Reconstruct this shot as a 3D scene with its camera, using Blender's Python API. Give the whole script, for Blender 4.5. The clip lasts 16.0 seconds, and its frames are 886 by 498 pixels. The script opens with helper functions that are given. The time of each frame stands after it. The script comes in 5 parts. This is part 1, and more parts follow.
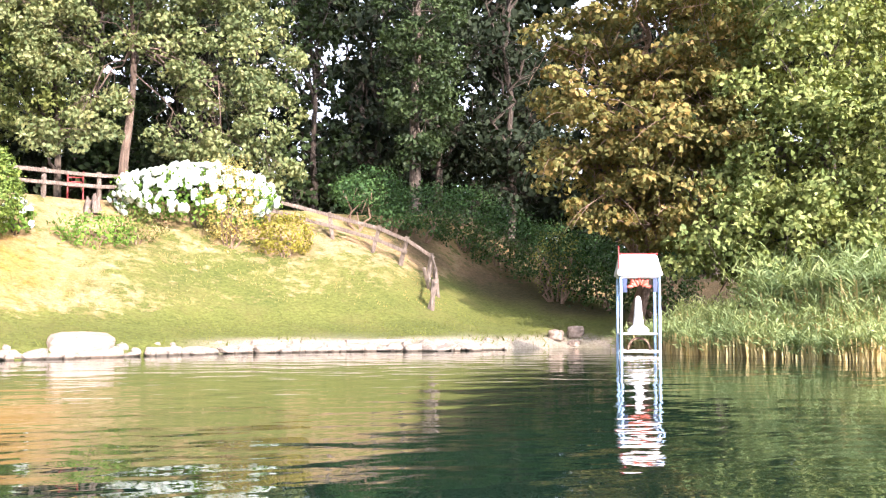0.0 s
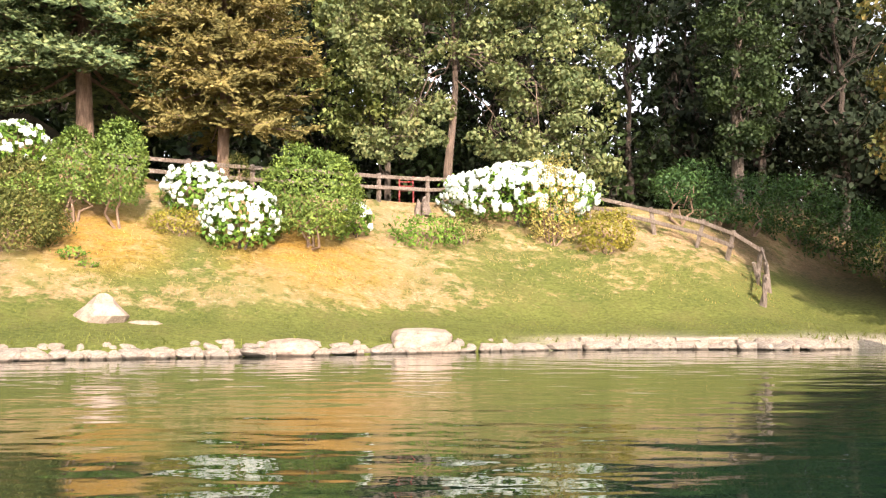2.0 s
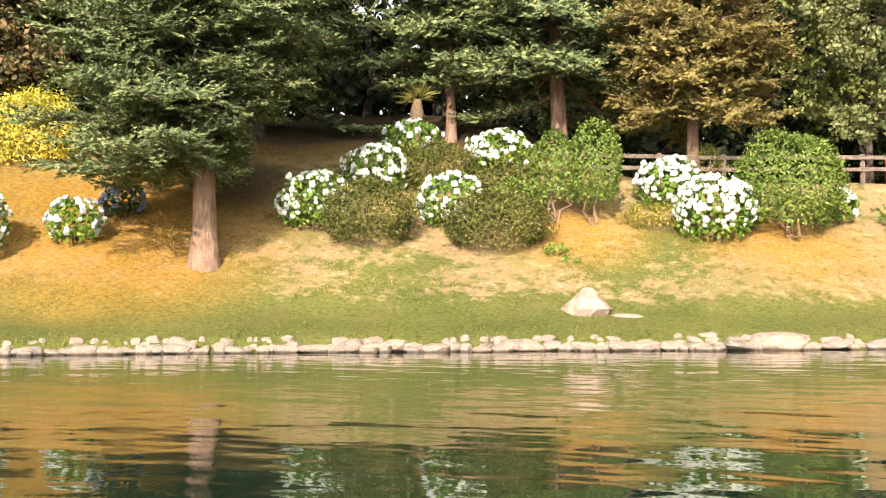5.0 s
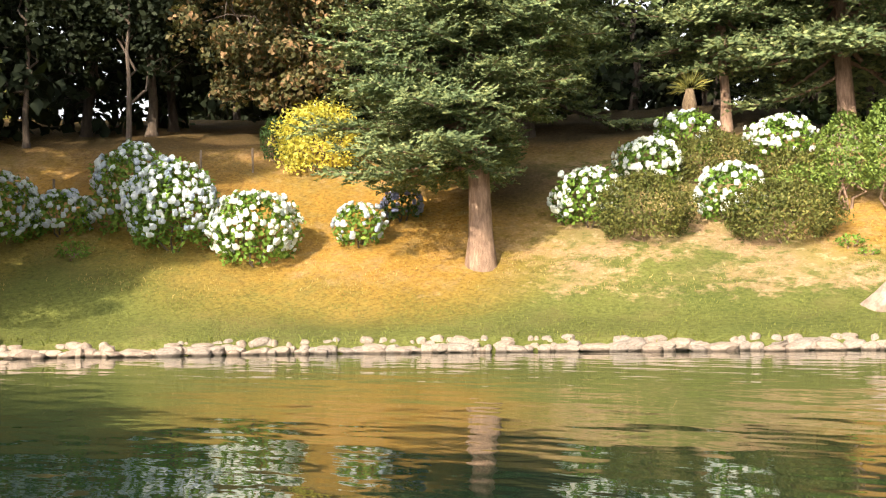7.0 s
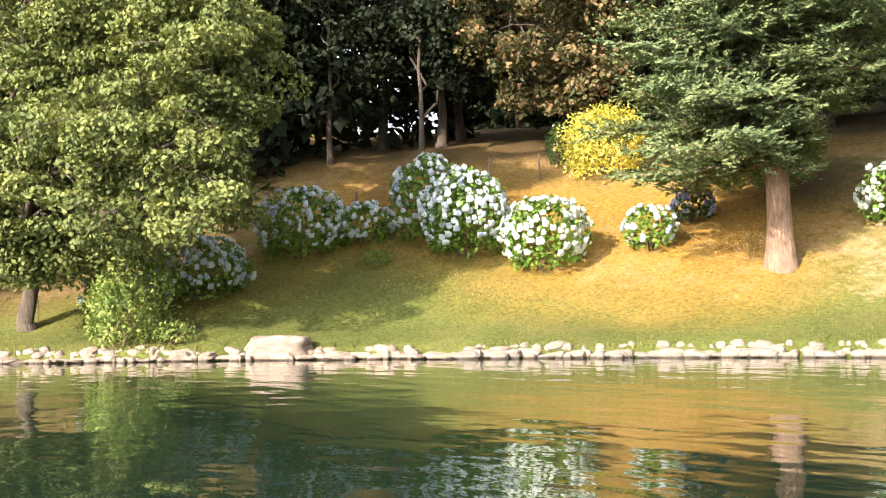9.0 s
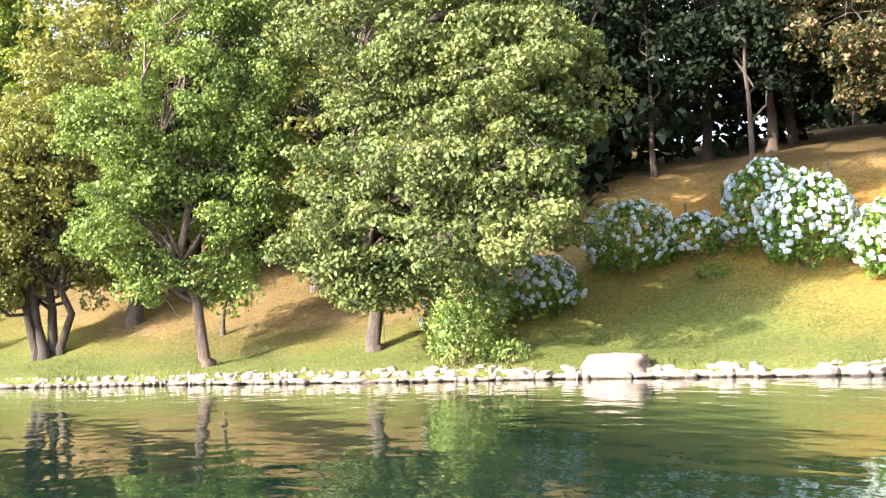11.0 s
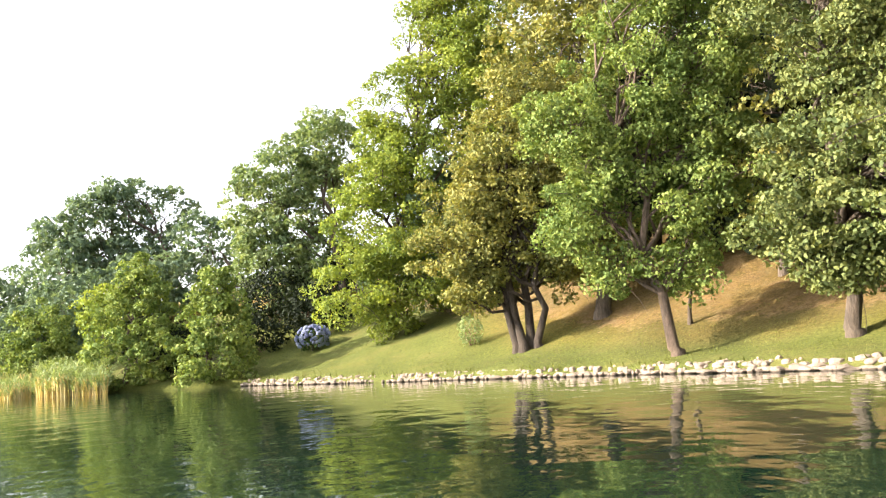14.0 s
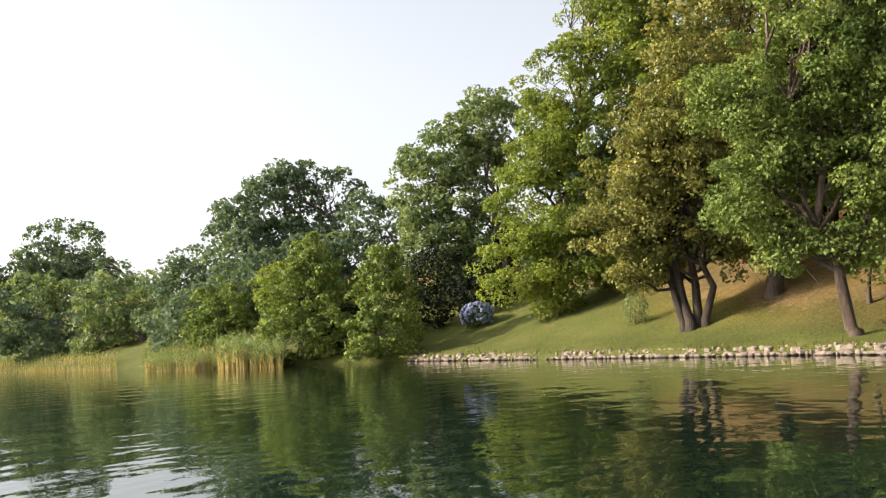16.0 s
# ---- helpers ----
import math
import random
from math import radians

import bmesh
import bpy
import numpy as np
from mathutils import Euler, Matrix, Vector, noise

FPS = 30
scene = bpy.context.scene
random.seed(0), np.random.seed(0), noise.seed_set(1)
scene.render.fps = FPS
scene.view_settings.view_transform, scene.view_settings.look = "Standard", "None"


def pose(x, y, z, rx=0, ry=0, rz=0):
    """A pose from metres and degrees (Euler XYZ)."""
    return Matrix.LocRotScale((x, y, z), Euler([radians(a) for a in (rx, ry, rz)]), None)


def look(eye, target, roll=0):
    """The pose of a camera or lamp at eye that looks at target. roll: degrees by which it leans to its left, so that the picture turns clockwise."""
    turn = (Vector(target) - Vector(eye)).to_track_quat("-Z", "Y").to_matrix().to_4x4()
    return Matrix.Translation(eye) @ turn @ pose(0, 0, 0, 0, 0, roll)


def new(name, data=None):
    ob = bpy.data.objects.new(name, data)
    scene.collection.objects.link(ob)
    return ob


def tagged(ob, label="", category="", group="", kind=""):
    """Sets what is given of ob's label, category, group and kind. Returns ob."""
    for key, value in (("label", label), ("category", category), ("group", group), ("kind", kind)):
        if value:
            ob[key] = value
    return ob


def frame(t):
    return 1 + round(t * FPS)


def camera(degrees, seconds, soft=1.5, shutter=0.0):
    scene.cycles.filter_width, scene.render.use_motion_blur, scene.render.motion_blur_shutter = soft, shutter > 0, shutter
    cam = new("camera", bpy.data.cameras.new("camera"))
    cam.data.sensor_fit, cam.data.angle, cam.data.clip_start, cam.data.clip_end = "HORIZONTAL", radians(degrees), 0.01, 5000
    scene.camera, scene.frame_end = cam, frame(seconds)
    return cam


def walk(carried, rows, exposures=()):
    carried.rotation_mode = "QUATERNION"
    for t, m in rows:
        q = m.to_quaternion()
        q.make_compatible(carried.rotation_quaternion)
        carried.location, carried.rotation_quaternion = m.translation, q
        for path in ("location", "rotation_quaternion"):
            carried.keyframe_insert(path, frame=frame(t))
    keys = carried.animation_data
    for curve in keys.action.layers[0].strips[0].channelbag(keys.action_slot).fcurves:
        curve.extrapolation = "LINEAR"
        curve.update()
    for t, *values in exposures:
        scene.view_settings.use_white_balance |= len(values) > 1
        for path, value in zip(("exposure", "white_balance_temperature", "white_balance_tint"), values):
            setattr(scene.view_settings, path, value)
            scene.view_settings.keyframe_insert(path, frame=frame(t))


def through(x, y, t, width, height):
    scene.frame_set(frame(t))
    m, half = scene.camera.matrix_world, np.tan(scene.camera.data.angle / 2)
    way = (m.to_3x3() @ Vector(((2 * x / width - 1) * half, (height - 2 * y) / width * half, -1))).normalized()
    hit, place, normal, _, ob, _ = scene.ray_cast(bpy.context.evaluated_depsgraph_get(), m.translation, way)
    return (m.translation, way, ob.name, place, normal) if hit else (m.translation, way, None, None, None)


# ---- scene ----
cam = camera(47.43, 16.0, soft=1.2)
EYE_Z = 0.95
# seconds, x, y, tilt up, lean, turn
ROWS = ((0, 0.702, -0.234, 3.73, 0.15, -20.39), (0.5, 0.559, -0.220, 3.73, 0.09, -16.56), (1, 0.411, -0.190, 3.68, 0.16, -12.31),
        (1.5, 0.297, -0.062, 3.62, 0.18, -7.84), (2, 0.216, 0.022, 3.52, 0.10, -3.14), (2.5, 0.147, 0.050, 3.49, 0.06, 1.57),
        (3, 0.068, 0.034, 3.45, 0.04, 6.09), (3.5, -0.000, 0.000, 3.35, 0.04, 10.45), (4, -0.058, -0.084, 3.24, -0.00, 14.63),
        (4.2, -0.080, -0.111, 3.22, -0.10, 16.27), (6.3, -0.462, -0.025, 3.15, -0.56, 32.24), (6.5, -0.508, -0.020, 3.18, -0.71, 33.72),
        (7, -0.622, -0.030, 3.22, -0.88, 37.36), (7.5, -0.706, -0.073, 3.23, -0.92, 40.92), (8, -0.760, -0.180, 3.33, -0.86, 44.53),
        (8.5, -0.782, -0.248, 3.51, -0.90, 48.62), (9, -0.828, -0.286, 3.72, -1.08, 53.05), (9.2, -0.850, -0.302, 3.82, -1.19, 54.80),
        (11.3, -1.387, -0.435, 5.45, -2.28, 73.67), (11.5, -1.416, -0.443, 5.60, -2.42, 75.54), (12, -1.485, -0.463, 5.97, -2.58, 80.23),
        (12.5, -1.539, -0.477, 6.14, -2.78, 84.98), (13, -1.482, -0.467, 6.10, -3.04, 89.42), (13.5, -1.391, -0.479, 6.03, -3.33, 93.31),
        (14, -1.278, -0.482, 5.90, -3.52, 96.69), (14.5, -1.176, -0.490, 5.74, -3.42, 99.61), (15, -1.133, -0.502, 5.57, -3.23, 102.10),
        (15.5, -1.103, -0.496, 5.38, -3.08, 104.22), (16, -1.051, -0.490, 5.14, -2.93, 105.98))
walk(cam, [(t, pose(x, y, EYE_Z, 90 + tilt, 0, turn) @ pose(0, 0, 0, 0, 0, lean)) for t, x, y, tilt, lean, turn in ROWS],
     exposures=[(0, 1.5, 5750, 22), (0.5, 1.42, 5750, 21), (1, 1.25, 5950, 20), (2, 0.98, 6400, 18), (4, 0.9, 6650, 18), (7, 0.95, 6650, 14), (9, 1.3, 6250, 14), (11.3, 1.85, 5750, 13),
                (12.5, 1.98, 5850, 12), (13.5, 1.72, 6150, 12), (14.5, 1.2, 6400, 12), (16, 0.45, 6400, 12)])

# ---- sky and sun ----
SUN_TURN, SUN_HEIGHT = 191, 26
world = bpy.data.worlds.new("sky")
scene.world = world
world.use_nodes = True
sky = world.node_tree.nodes.new("ShaderNodeTexSky")
sky.sky_type, sky.sun_disc = "NISHITA", False
sky.sun_elevation, sky.sun_rotation = radians(SUN_HEIGHT), radians(-SUN_TURN)
sky.air_density, sky.dust_density, sky.ozone_density = 1.0, 3.0, 0.6
back = world.node_tree.nodes["Background"]
back.inputs["Strength"].default_value = 0.15
haze = world.node_tree.nodes.new("ShaderNodeHueSaturation")
haze.inputs["Saturation"].default_value, haze.inputs["Value"].default_value = 0.25, 1.4
world.node_tree.links.new(sky.outputs[0], haze.inputs["Color"])
world.node_tree.links.new(haze.outputs[0], back.inputs["Color"])
sun = new("sun", bpy.data.lights.new("sun", "SUN"))
sun.data.energy, sun.data.angle, sun.data.color = 5.0, radians(0.6), (1.0, 0.865, 0.69)
way = Vector((-math.sin(radians(SUN_TURN)) * math.cos(radians(SUN_HEIGHT)), math.cos(radians(SUN_TURN)) * math.cos(radians(SUN_HEIGHT)), math.sin(radians(SUN_HEIGHT))))
sun.matrix_world = look(way * 100, (0, 0, 0))

# ---- the lie of the land ----
SHORE = [(300, -260), (120, -95), (60, -32), (34, -4), (22, 10), (17.5, 16), (16.4, 18), (15.4, 20.5), (15.2, 23.5), (14.6, 26.2), (12, 25.2), (9.9, 24.7),
         (7.6, 25), (5, 24.7), (3, 24), (0.4, 22.6), (-2, 21.4), (-4.3, 20.5), (-6.7, 19.5), (-10, 18), (-12.4, 16.8),
         (-15, 15.2), (-17, 13.9), (-18.5, 12.6), (-20.2, 11.2), (-22, 9.7), (-23.5, 7.9), (-25, 6.4), (-26.9, 4.8),
         (-29.2, 2.8), (-31.7, 0.8), (-34, -2), (-36.4, -4.5), (-40, -8.5), (-44, -12.5), (-48, -16), (-49, -20),
         (-50.5, -24), (-56, -33), (-68, -47), (-81, -67), (-104, -110), (-120, -170), (-90, -330), (60, -420), (260, -400)]
PROFILE = ([-60, -8, -1, 0, 0.3, 2.6, 5, 8, 10.5, 13, 16, 30, 100, 400], [-4, -1.6, -0.45, -0.12, 0.24, 0.72, 1.85, 3.35, 4.85, 6.3, 7.3, 10.5, 20, 45])


def inland(x, y):
    """Distance from the shoreline, positive on land."""
    x, y = np.asarray(x, float), np.asarray(y, float)
    best = np.full(x.shape, 1e9)
    inside = np.zeros(x.shape, bool)
    for (ax, ay), (bx, by) in zip(SHORE, SHORE[1:] + SHORE[:1]):
        ex, ey = bx - ax, by - ay
        k = np.clip(((x - ax) * ex + (y - ay) * ey) / (ex * ex + ey * ey), 0, 1)
        best = np.minimum(best, (x - ax - k * ex) ** 2 + (y - ay - k * ey) ** 2)
        if ay != by:
            inside ^= ((ay > y) != (by > y)) & (x < ex * (y - ay) / ey + ax)
    return np.sqrt(best) * np.where(inside, -1, 1)


def ground_z(x, y):
    """Height of the ground."""
    x, y = np.asarray(x, float), np.asarray(y, float)
    d = inland(x, y)
    bearing = np.degrees(np.arctan2(-x, y))
    steep = np.interp(bearing, [-60, -31, -25, -19, 70, 95, 130], [0.25, 0.3, 0.55, 1, 1, 0.8, 0.7])
    z = np.interp(d, *PROFILE)
    z = np.where(z > 0.6, 0.6 + (z - 0.6) * steep, z)
    # the crest levels off behind the fence
    level = np.interp(bearing, [-24, -18, 10, 20], [0, 1, 1, 0])
    z = np.where(d > 10.2, z + (np.minimum(z, 4.68 + 0.05 * (d - 10.2)) - z) * level, z)
    bumps = 0.07 * np.sin(0.9 * x + 0.4 * y) * np.sin(0.7 * y - 0.5 * x + 1) + 0.03 * np.sin(2.3 * x + 1.1 * y) * np.sin(2.9 * y - 1.3 * x)
    return z + bumps * np.clip(d / 3, 0, 1)

# ---- materials ----
def material(name):
    m = bpy.data.materials.new(name)
    m.use_nodes = True
    nt = m.node_tree
    return m, nt, nt.nodes["Principled BSDF"], nt.links.new


def node(nt, kind, **values):
    n = nt.nodes.new("ShaderNode" + kind)
    for k, v in values.items():
        n.inputs[k.replace("_", " ")].default_value = v
    return n


def ramp(nt, fac, stops):
    r = nt.nodes.new("ShaderNodeValToRGB")
    while len(r.color_ramp.elements) < len(stops):
        r.color_ramp.elements.new(0.5)
    for e, (at, c) in zip(r.color_ramp.elements, stops):
        e.position, e.color = at, (*c, 1)
    nt.links.new(fac, r.inputs[0])
    return r


def mixed(nt, fac, a, b, kind="MIX"):
    m = nt.nodes.new("ShaderNodeMixRGB")
    m.blend_type = kind
    for socket, v in zip(m.inputs, (fac, a, b)):
        if isinstance(v, (int, float)):
            socket.default_value = v
        elif isinstance(v, tuple):
            socket.default_value = (*v, 1)
        else:
            nt.links.new(v, socket)
    return m.outputs[0]


def coords(nt, stretch=(1, 1, 1)):
    c = nt.nodes.new("ShaderNodeTexCoord")
    m = nt.nodes.new("ShaderNodeMapping")
    m.inputs["Scale"].default_value = stretch
    nt.links.new(c.outputs["Object"], m.inputs[0])
    return m.outputs[0]


def noisy(nt, vec, scale, detail=4, rough=0.6):
    n = node(nt, "TexNoise", Scale=scale, Detail=detail, Roughness=rough)
    nt.links.new(vec, n.inputs["Vector"])
    return n.outputs[0]


def bump(nt, height, bsdf, strength, distance):
    b = node(nt, "Bump", Strength=strength, Distance=distance)
    nt.links.new(height, b.inputs["Height"])
    nt.links.new(b.outputs[0], bsdf.inputs["Normal"])


MATS = {}


def leaf(name, dark, mid, light, through=0.35, gloss=0.6, strong=1.45):
    """Foliage: each leaf takes a shade of its own, boughs drift in tone, and light comes through the blade."""
    m, nt, b, link = material(name)
    dark, mid, light = [tuple(min(0.75, c * strong) for c in q) for q in (dark, mid, light)]
    geo = nt.nodes.new("ShaderNodeNewGeometry")
    shade = ramp(nt, geo.outputs["Random Per Island"], [(0, tuple(0.8 * p + 0.2 * q for p, q in zip(dark, mid))), (0.6, mid), (1, tuple(0.55 * p + 0.45 * q for p, q in zip(light, mid)))])
    drift = ramp(nt, noisy(nt, coords(nt), 0.55, 3), [(0.32, (0.7, 0.76, 0.7)), (0.68, (1.22, 1.14, 1.0))])
    colour = mixed(nt, 1.0, shade.outputs[0], drift.outputs[0], "MULTIPLY")
    link(colour, b.inputs["Base Color"])
    b.inputs["Roughness"].default_value = gloss
    b.inputs["Specular IOR Level"].default_value = 0.14
    t = node(nt, "BsdfTranslucent")
    link(mixed(nt, 1.0, colour, (1.25, 1.2, 0.55), "MULTIPLY"), t.inputs["Color"])
    mix = node(nt, "MixShader", Fac=through)
    link(b.outputs[0], mix.inputs[1])
    link(t.outputs[0], mix.inputs[2])
    link(mix.outputs[0], nt.nodes["Material Output"].inputs[0])
    MATS[name] = m


leaf("leaf_maple", (0.055, 0.075, 0.032), (0.122, 0.145, 0.066), (0.23, 0.22, 0.105), 0.25, 0.55, 1.5)
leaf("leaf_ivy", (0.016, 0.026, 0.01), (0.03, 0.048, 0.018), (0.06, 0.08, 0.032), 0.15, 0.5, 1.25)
leaf("leaf_chestnut", (0.05, 0.055, 0.02), (0.11, 0.102, 0.034), (0.22, 0.13, 0.055), 0.25, 0.65, 1.75)
leaf("leaf_walnut", (0.05, 0.068, 0.022), (0.1, 0.12, 0.04), (0.2, 0.2, 0.085), 0.25, 0.6, 2.1)
leaf("leaf_beech", (0.02, 0.024, 0.011), (0.055, 0.055, 0.025), (0.22, 0.12, 0.075), 0.25, 0.6, 2.0)
# the wood's deep shade is put into this near-black leaf colour
leaf("leaf_dark_shade", (0.009, 0.015, 0.007), (0.018, 0.026, 0.014), (0.036, 0.046, 0.024), 0.15, 0.7, 1.15)
leaf("leaf_alder", (0.06, 0.085, 0.036), (0.122, 0.145, 0.05), (0.215, 0.22, 0.082), 0.2, 0.65, 1.35)
leaf("leaf_oak", (0.05, 0.078, 0.024), (0.11, 0.146, 0.042), (0.2, 0.222, 0.066), 0.24, 0.65, 1.9)
leaf("leaf_olive", (0.08, 0.095, 0.043), (0.145, 0.146, 0.042), (0.24, 0.205, 0.065), 0.24, 0.65, 1.7)
leaf("leaf_robinia", (0.09, 0.13, 0.042), (0.148, 0.185, 0.036), (0.225, 0.245, 0.058), 0.34, 0.65, 1.65)
leaf("leaf_poplar", (0.065, 0.1, 0.05), (0.13, 0.17, 0.088), (0.2, 0.23, 0.125), 0.35, 0.6, 1.7)
# aerial haze over the far trees is put into this pale bluish colour
leaf("leaf_hazed", (0.048, 0.074, 0.056), (0.086, 0.12, 0.088), (0.128, 0.168, 0.12), 0.35, 0.7, 1.8)
leaf("needle_fir", (0.03, 0.048, 0.024), (0.08, 0.108, 0.05), (0.21, 0.225, 0.095), 0.1, 0.55, 1.6)
leaf("needle_brown", (0.07, 0.062, 0.022), (0.125, 0.105, 0.038), (0.2, 0.16, 0.066), 0.2, 0.7, 1.5)
leaf("leaf_hydrangea", (0.05, 0.1, 0.02), (0.1, 0.18, 0.03), (0.19, 0.27, 0.06), 0.3)
leaf("leaf_laurel", (0.04, 0.07, 0.018), (0.105, 0.15, 0.034), (0.15, 0.185, 0.045), 0.2, 0.45, 1.6)
leaf("leaf_azalea", (0.03, 0.04, 0.012), (0.075, 0.082, 0.022), (0.15, 0.135, 0.042), 0.12)
leaf("leaf_rhododendron", (0.012, 0.027, 0.01), (0.03, 0.062, 0.02), (0.075, 0.12, 0.04), 0.2, 0.45, 1.7)
leaf("leaf_yellow", (0.46, 0.42, 0.07), (0.57, 0.53, 0.11), (0.64, 0.61, 0.19), 0.3, 0.6, 1.1)
leaf("leaf_gold", (0.1, 0.1, 0.02), (0.19, 0.17, 0.03), (0.3, 0.25, 0.05), 0.3)
leaf("leaf_dry", (0.2, 0.16, 0.06), (0.34, 0.28, 0.1), (0.48, 0.4, 0.16), 0.3)
leaf("reed_leaf", (0.09, 0.125, 0.055), (0.17, 0.215, 0.095), (0.29, 0.32, 0.16), 0.3, 0.5, 1.4)
leaf("reed_stalk", (0.28, 0.22, 0.1), (0.42, 0.34, 0.17), (0.52, 0.44, 0.25), 0.2, 0.6, 1.2)
leaf("grass_green", (0.08, 0.096, 0.024), (0.14, 0.156, 0.04), (0.21, 0.212, 0.068), 0.3, 0.6, 1.0)
leaf("grass_dry", (0.22, 0.17, 0.07), (0.33, 0.25, 0.12), (0.44, 0.35, 0.19), 0.3, 0.6, 1.0)


def bark(name, dark, light, scale=1.0):
    m, nt, b, link = material(name)
    vec = coords(nt, (1, 1, 0.22))
    grain = noisy(nt, vec, 14 * scale, 6, 0.7)
    link(mixed(nt, 0.45, ramp(nt, grain, [(0.4, dark), (0.62, light)]).outputs[0], ramp(nt, noisy(nt, coords(nt), 1.3), [(0.35, dark), (0.7, light)]).outputs[0]), b.inputs["Base Color"])
    b.inputs["Roughness"].default_value = 0.9
    bump(nt, grain, b, 1.0, 0.09)
    MATS[name] = m


bark("bark_grey", (0.05, 0.038, 0.028), (0.16, 0.12, 0.085))
bark("bark_warm", (0.13, 0.08, 0.05), (0.36, 0.24, 0.16))
bark("bark_oak", (0.06, 0.042, 0.03), (0.21, 0.145, 0.1), 0.8)
bark("bark_dark", (0.03, 0.022, 0.016), (0.09, 0.065, 0.045))
bark("fence_wood", (0.11, 0.08, 0.06), (0.29, 0.23, 0.18), 2.0)
bark("thatch", (0.12, 0.08, 0.045), (0.34, 0.25, 0.14), 2.0)


def stone_material(name, dark, light, warm):
    m, nt, b, link = material(name)
    info = nt.nodes.new("ShaderNodeObjectInfo")
    vec = coords(nt)
    fine = noisy(nt, vec, 22, 6, 0.7)
    base = ramp(nt, noisy(nt, vec, 3.5, 5), [(0.3, dark), (0.65, light)]).outputs[0]
    tone = ramp(nt, info.outputs["Random"], [(0, (0.75, 0.74, 0.72)), (0.5, (1, 0.97, 0.92)), (1, warm)]).outputs[0]
    c = mixed(nt, 1.0, base, tone, "MULTIPLY")
    c = mixed(nt, 0.35, c, ramp(nt, fine, [(0.35, dark), (0.7, light)]).outputs[0])
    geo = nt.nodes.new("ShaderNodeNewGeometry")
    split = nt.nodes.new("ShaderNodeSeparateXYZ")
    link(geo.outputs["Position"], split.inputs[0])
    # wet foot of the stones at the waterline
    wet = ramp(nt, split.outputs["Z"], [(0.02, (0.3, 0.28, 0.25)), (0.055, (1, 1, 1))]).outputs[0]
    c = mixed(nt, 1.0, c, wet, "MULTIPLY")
    link(c, b.inputs["Base Color"])
    b.inputs["Roughness"].default_value = 0.85
    bump(nt, fine, b, 0.6, 0.02)
    MATS[name] = m


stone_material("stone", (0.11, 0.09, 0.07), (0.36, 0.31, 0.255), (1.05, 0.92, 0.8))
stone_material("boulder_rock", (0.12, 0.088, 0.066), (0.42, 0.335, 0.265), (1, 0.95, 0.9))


def petals(name, low, high):
    m, nt, b, link = material(name)
    info = nt.nodes.new("ShaderNodeObjectInfo")
    vec = coords(nt)
    v = node(nt, "TexVoronoi", Scale=38.0)
    link(vec, v.inputs["Vector"])
    tone = ramp(nt, info.outputs["Random"], [(0, low), (0.6, high), (1, high)]).outputs[0]
    link(mixed(nt, 0.6, tone, ramp(nt, v.outputs["Distance"], [(0.0, (1, 1, 1)), (0.6, (0.6, 0.66, 0.5))]).outputs[0], "MULTIPLY"), b.inputs["Base Color"])
    b.inputs["Roughness"].default_value = 0.7
    bump(nt, v.outputs["Distance"], b, 0.7, 0.02)
    MATS[name] = m


petals("petal_white", (0.62, 0.7, 0.72), (0.84, 0.86, 0.82))
petals("petal_pale_blue", (0.42, 0.5, 0.68), (0.72, 0.76, 0.82))
petals("petal_blue", (0.15, 0.17, 0.38), (0.32, 0.35, 0.58))


def plain(name, colour, rough, wear=0.12, metal=0.0):
    m, nt, b, link = material(name)
    dirt = noisy(nt, coords(nt), 7, 5)
    link(mixed(nt, wear, colour, ramp(nt, dirt, [(0.35, (0.08, 0.06, 0.04)), (0.65, colour)]).outputs[0]), b.inputs["Base Color"])
    b.inputs["Roughness"].default_value = rough
    b.inputs["Metallic"].default_value = metal
    MATS[name] = m


plain("white_paint", (0.75, 0.73, 0.7), 0.45)
plain("blue_paint", (0.3, 0.44, 0.62), 0.4)
plain("red_paint", (0.24, 0.02, 0.016), 0.5)
plain("coral_paint", (0.5, 0.1, 0.06), 0.5)
plain("navy_paint", (0.03, 0.05, 0.11), 0.4)
plain("white_enamel", (0.8, 0.8, 0.78), 0.3, 0.06)


def water_material():
    m, nt, b, link = material("lake_water")
    vec = coords(nt)
    deep = ramp(nt, noisy(nt, vec, 0.06, 2), [(0.3, (0.005, 0.015, 0.009)), (0.7, (0.01, 0.023, 0.012))]).outputs[0]
    link(deep, b.inputs["Base Color"])
    b.inputs["Roughness"].default_value = 0.02
    b.inputs["IOR"].default_value = 1.333
    swell = noisy(nt, coords(nt, (0.8, 1.3, 1)), 0.9, 2, 0.5)
    ripple = noisy(nt, coords(nt, (0.8, 1.4, 1)), 3.4, 2, 0.5)
    patch = ramp(nt, noisy(nt, vec, 0.11, 2), [(0.38, (0.25, 0.25, 0.25)), (0.66, (1, 1, 1))]).outputs[0]
    low = node(nt, "Bump", Strength=0.21, Distance=0.12)
    link(swell, low.inputs["Height"])
    high = node(nt, "Bump", Strength=0.16, Distance=0.03)
    link(mixed(nt, 1.0, ripple, patch, "MULTIPLY"), high.inputs["Height"])
    link(low.outputs[0], high.inputs["Normal"])
    link(high.outputs[0], b.inputs["Normal"])
    MATS["lake_water"] = m


water_material()


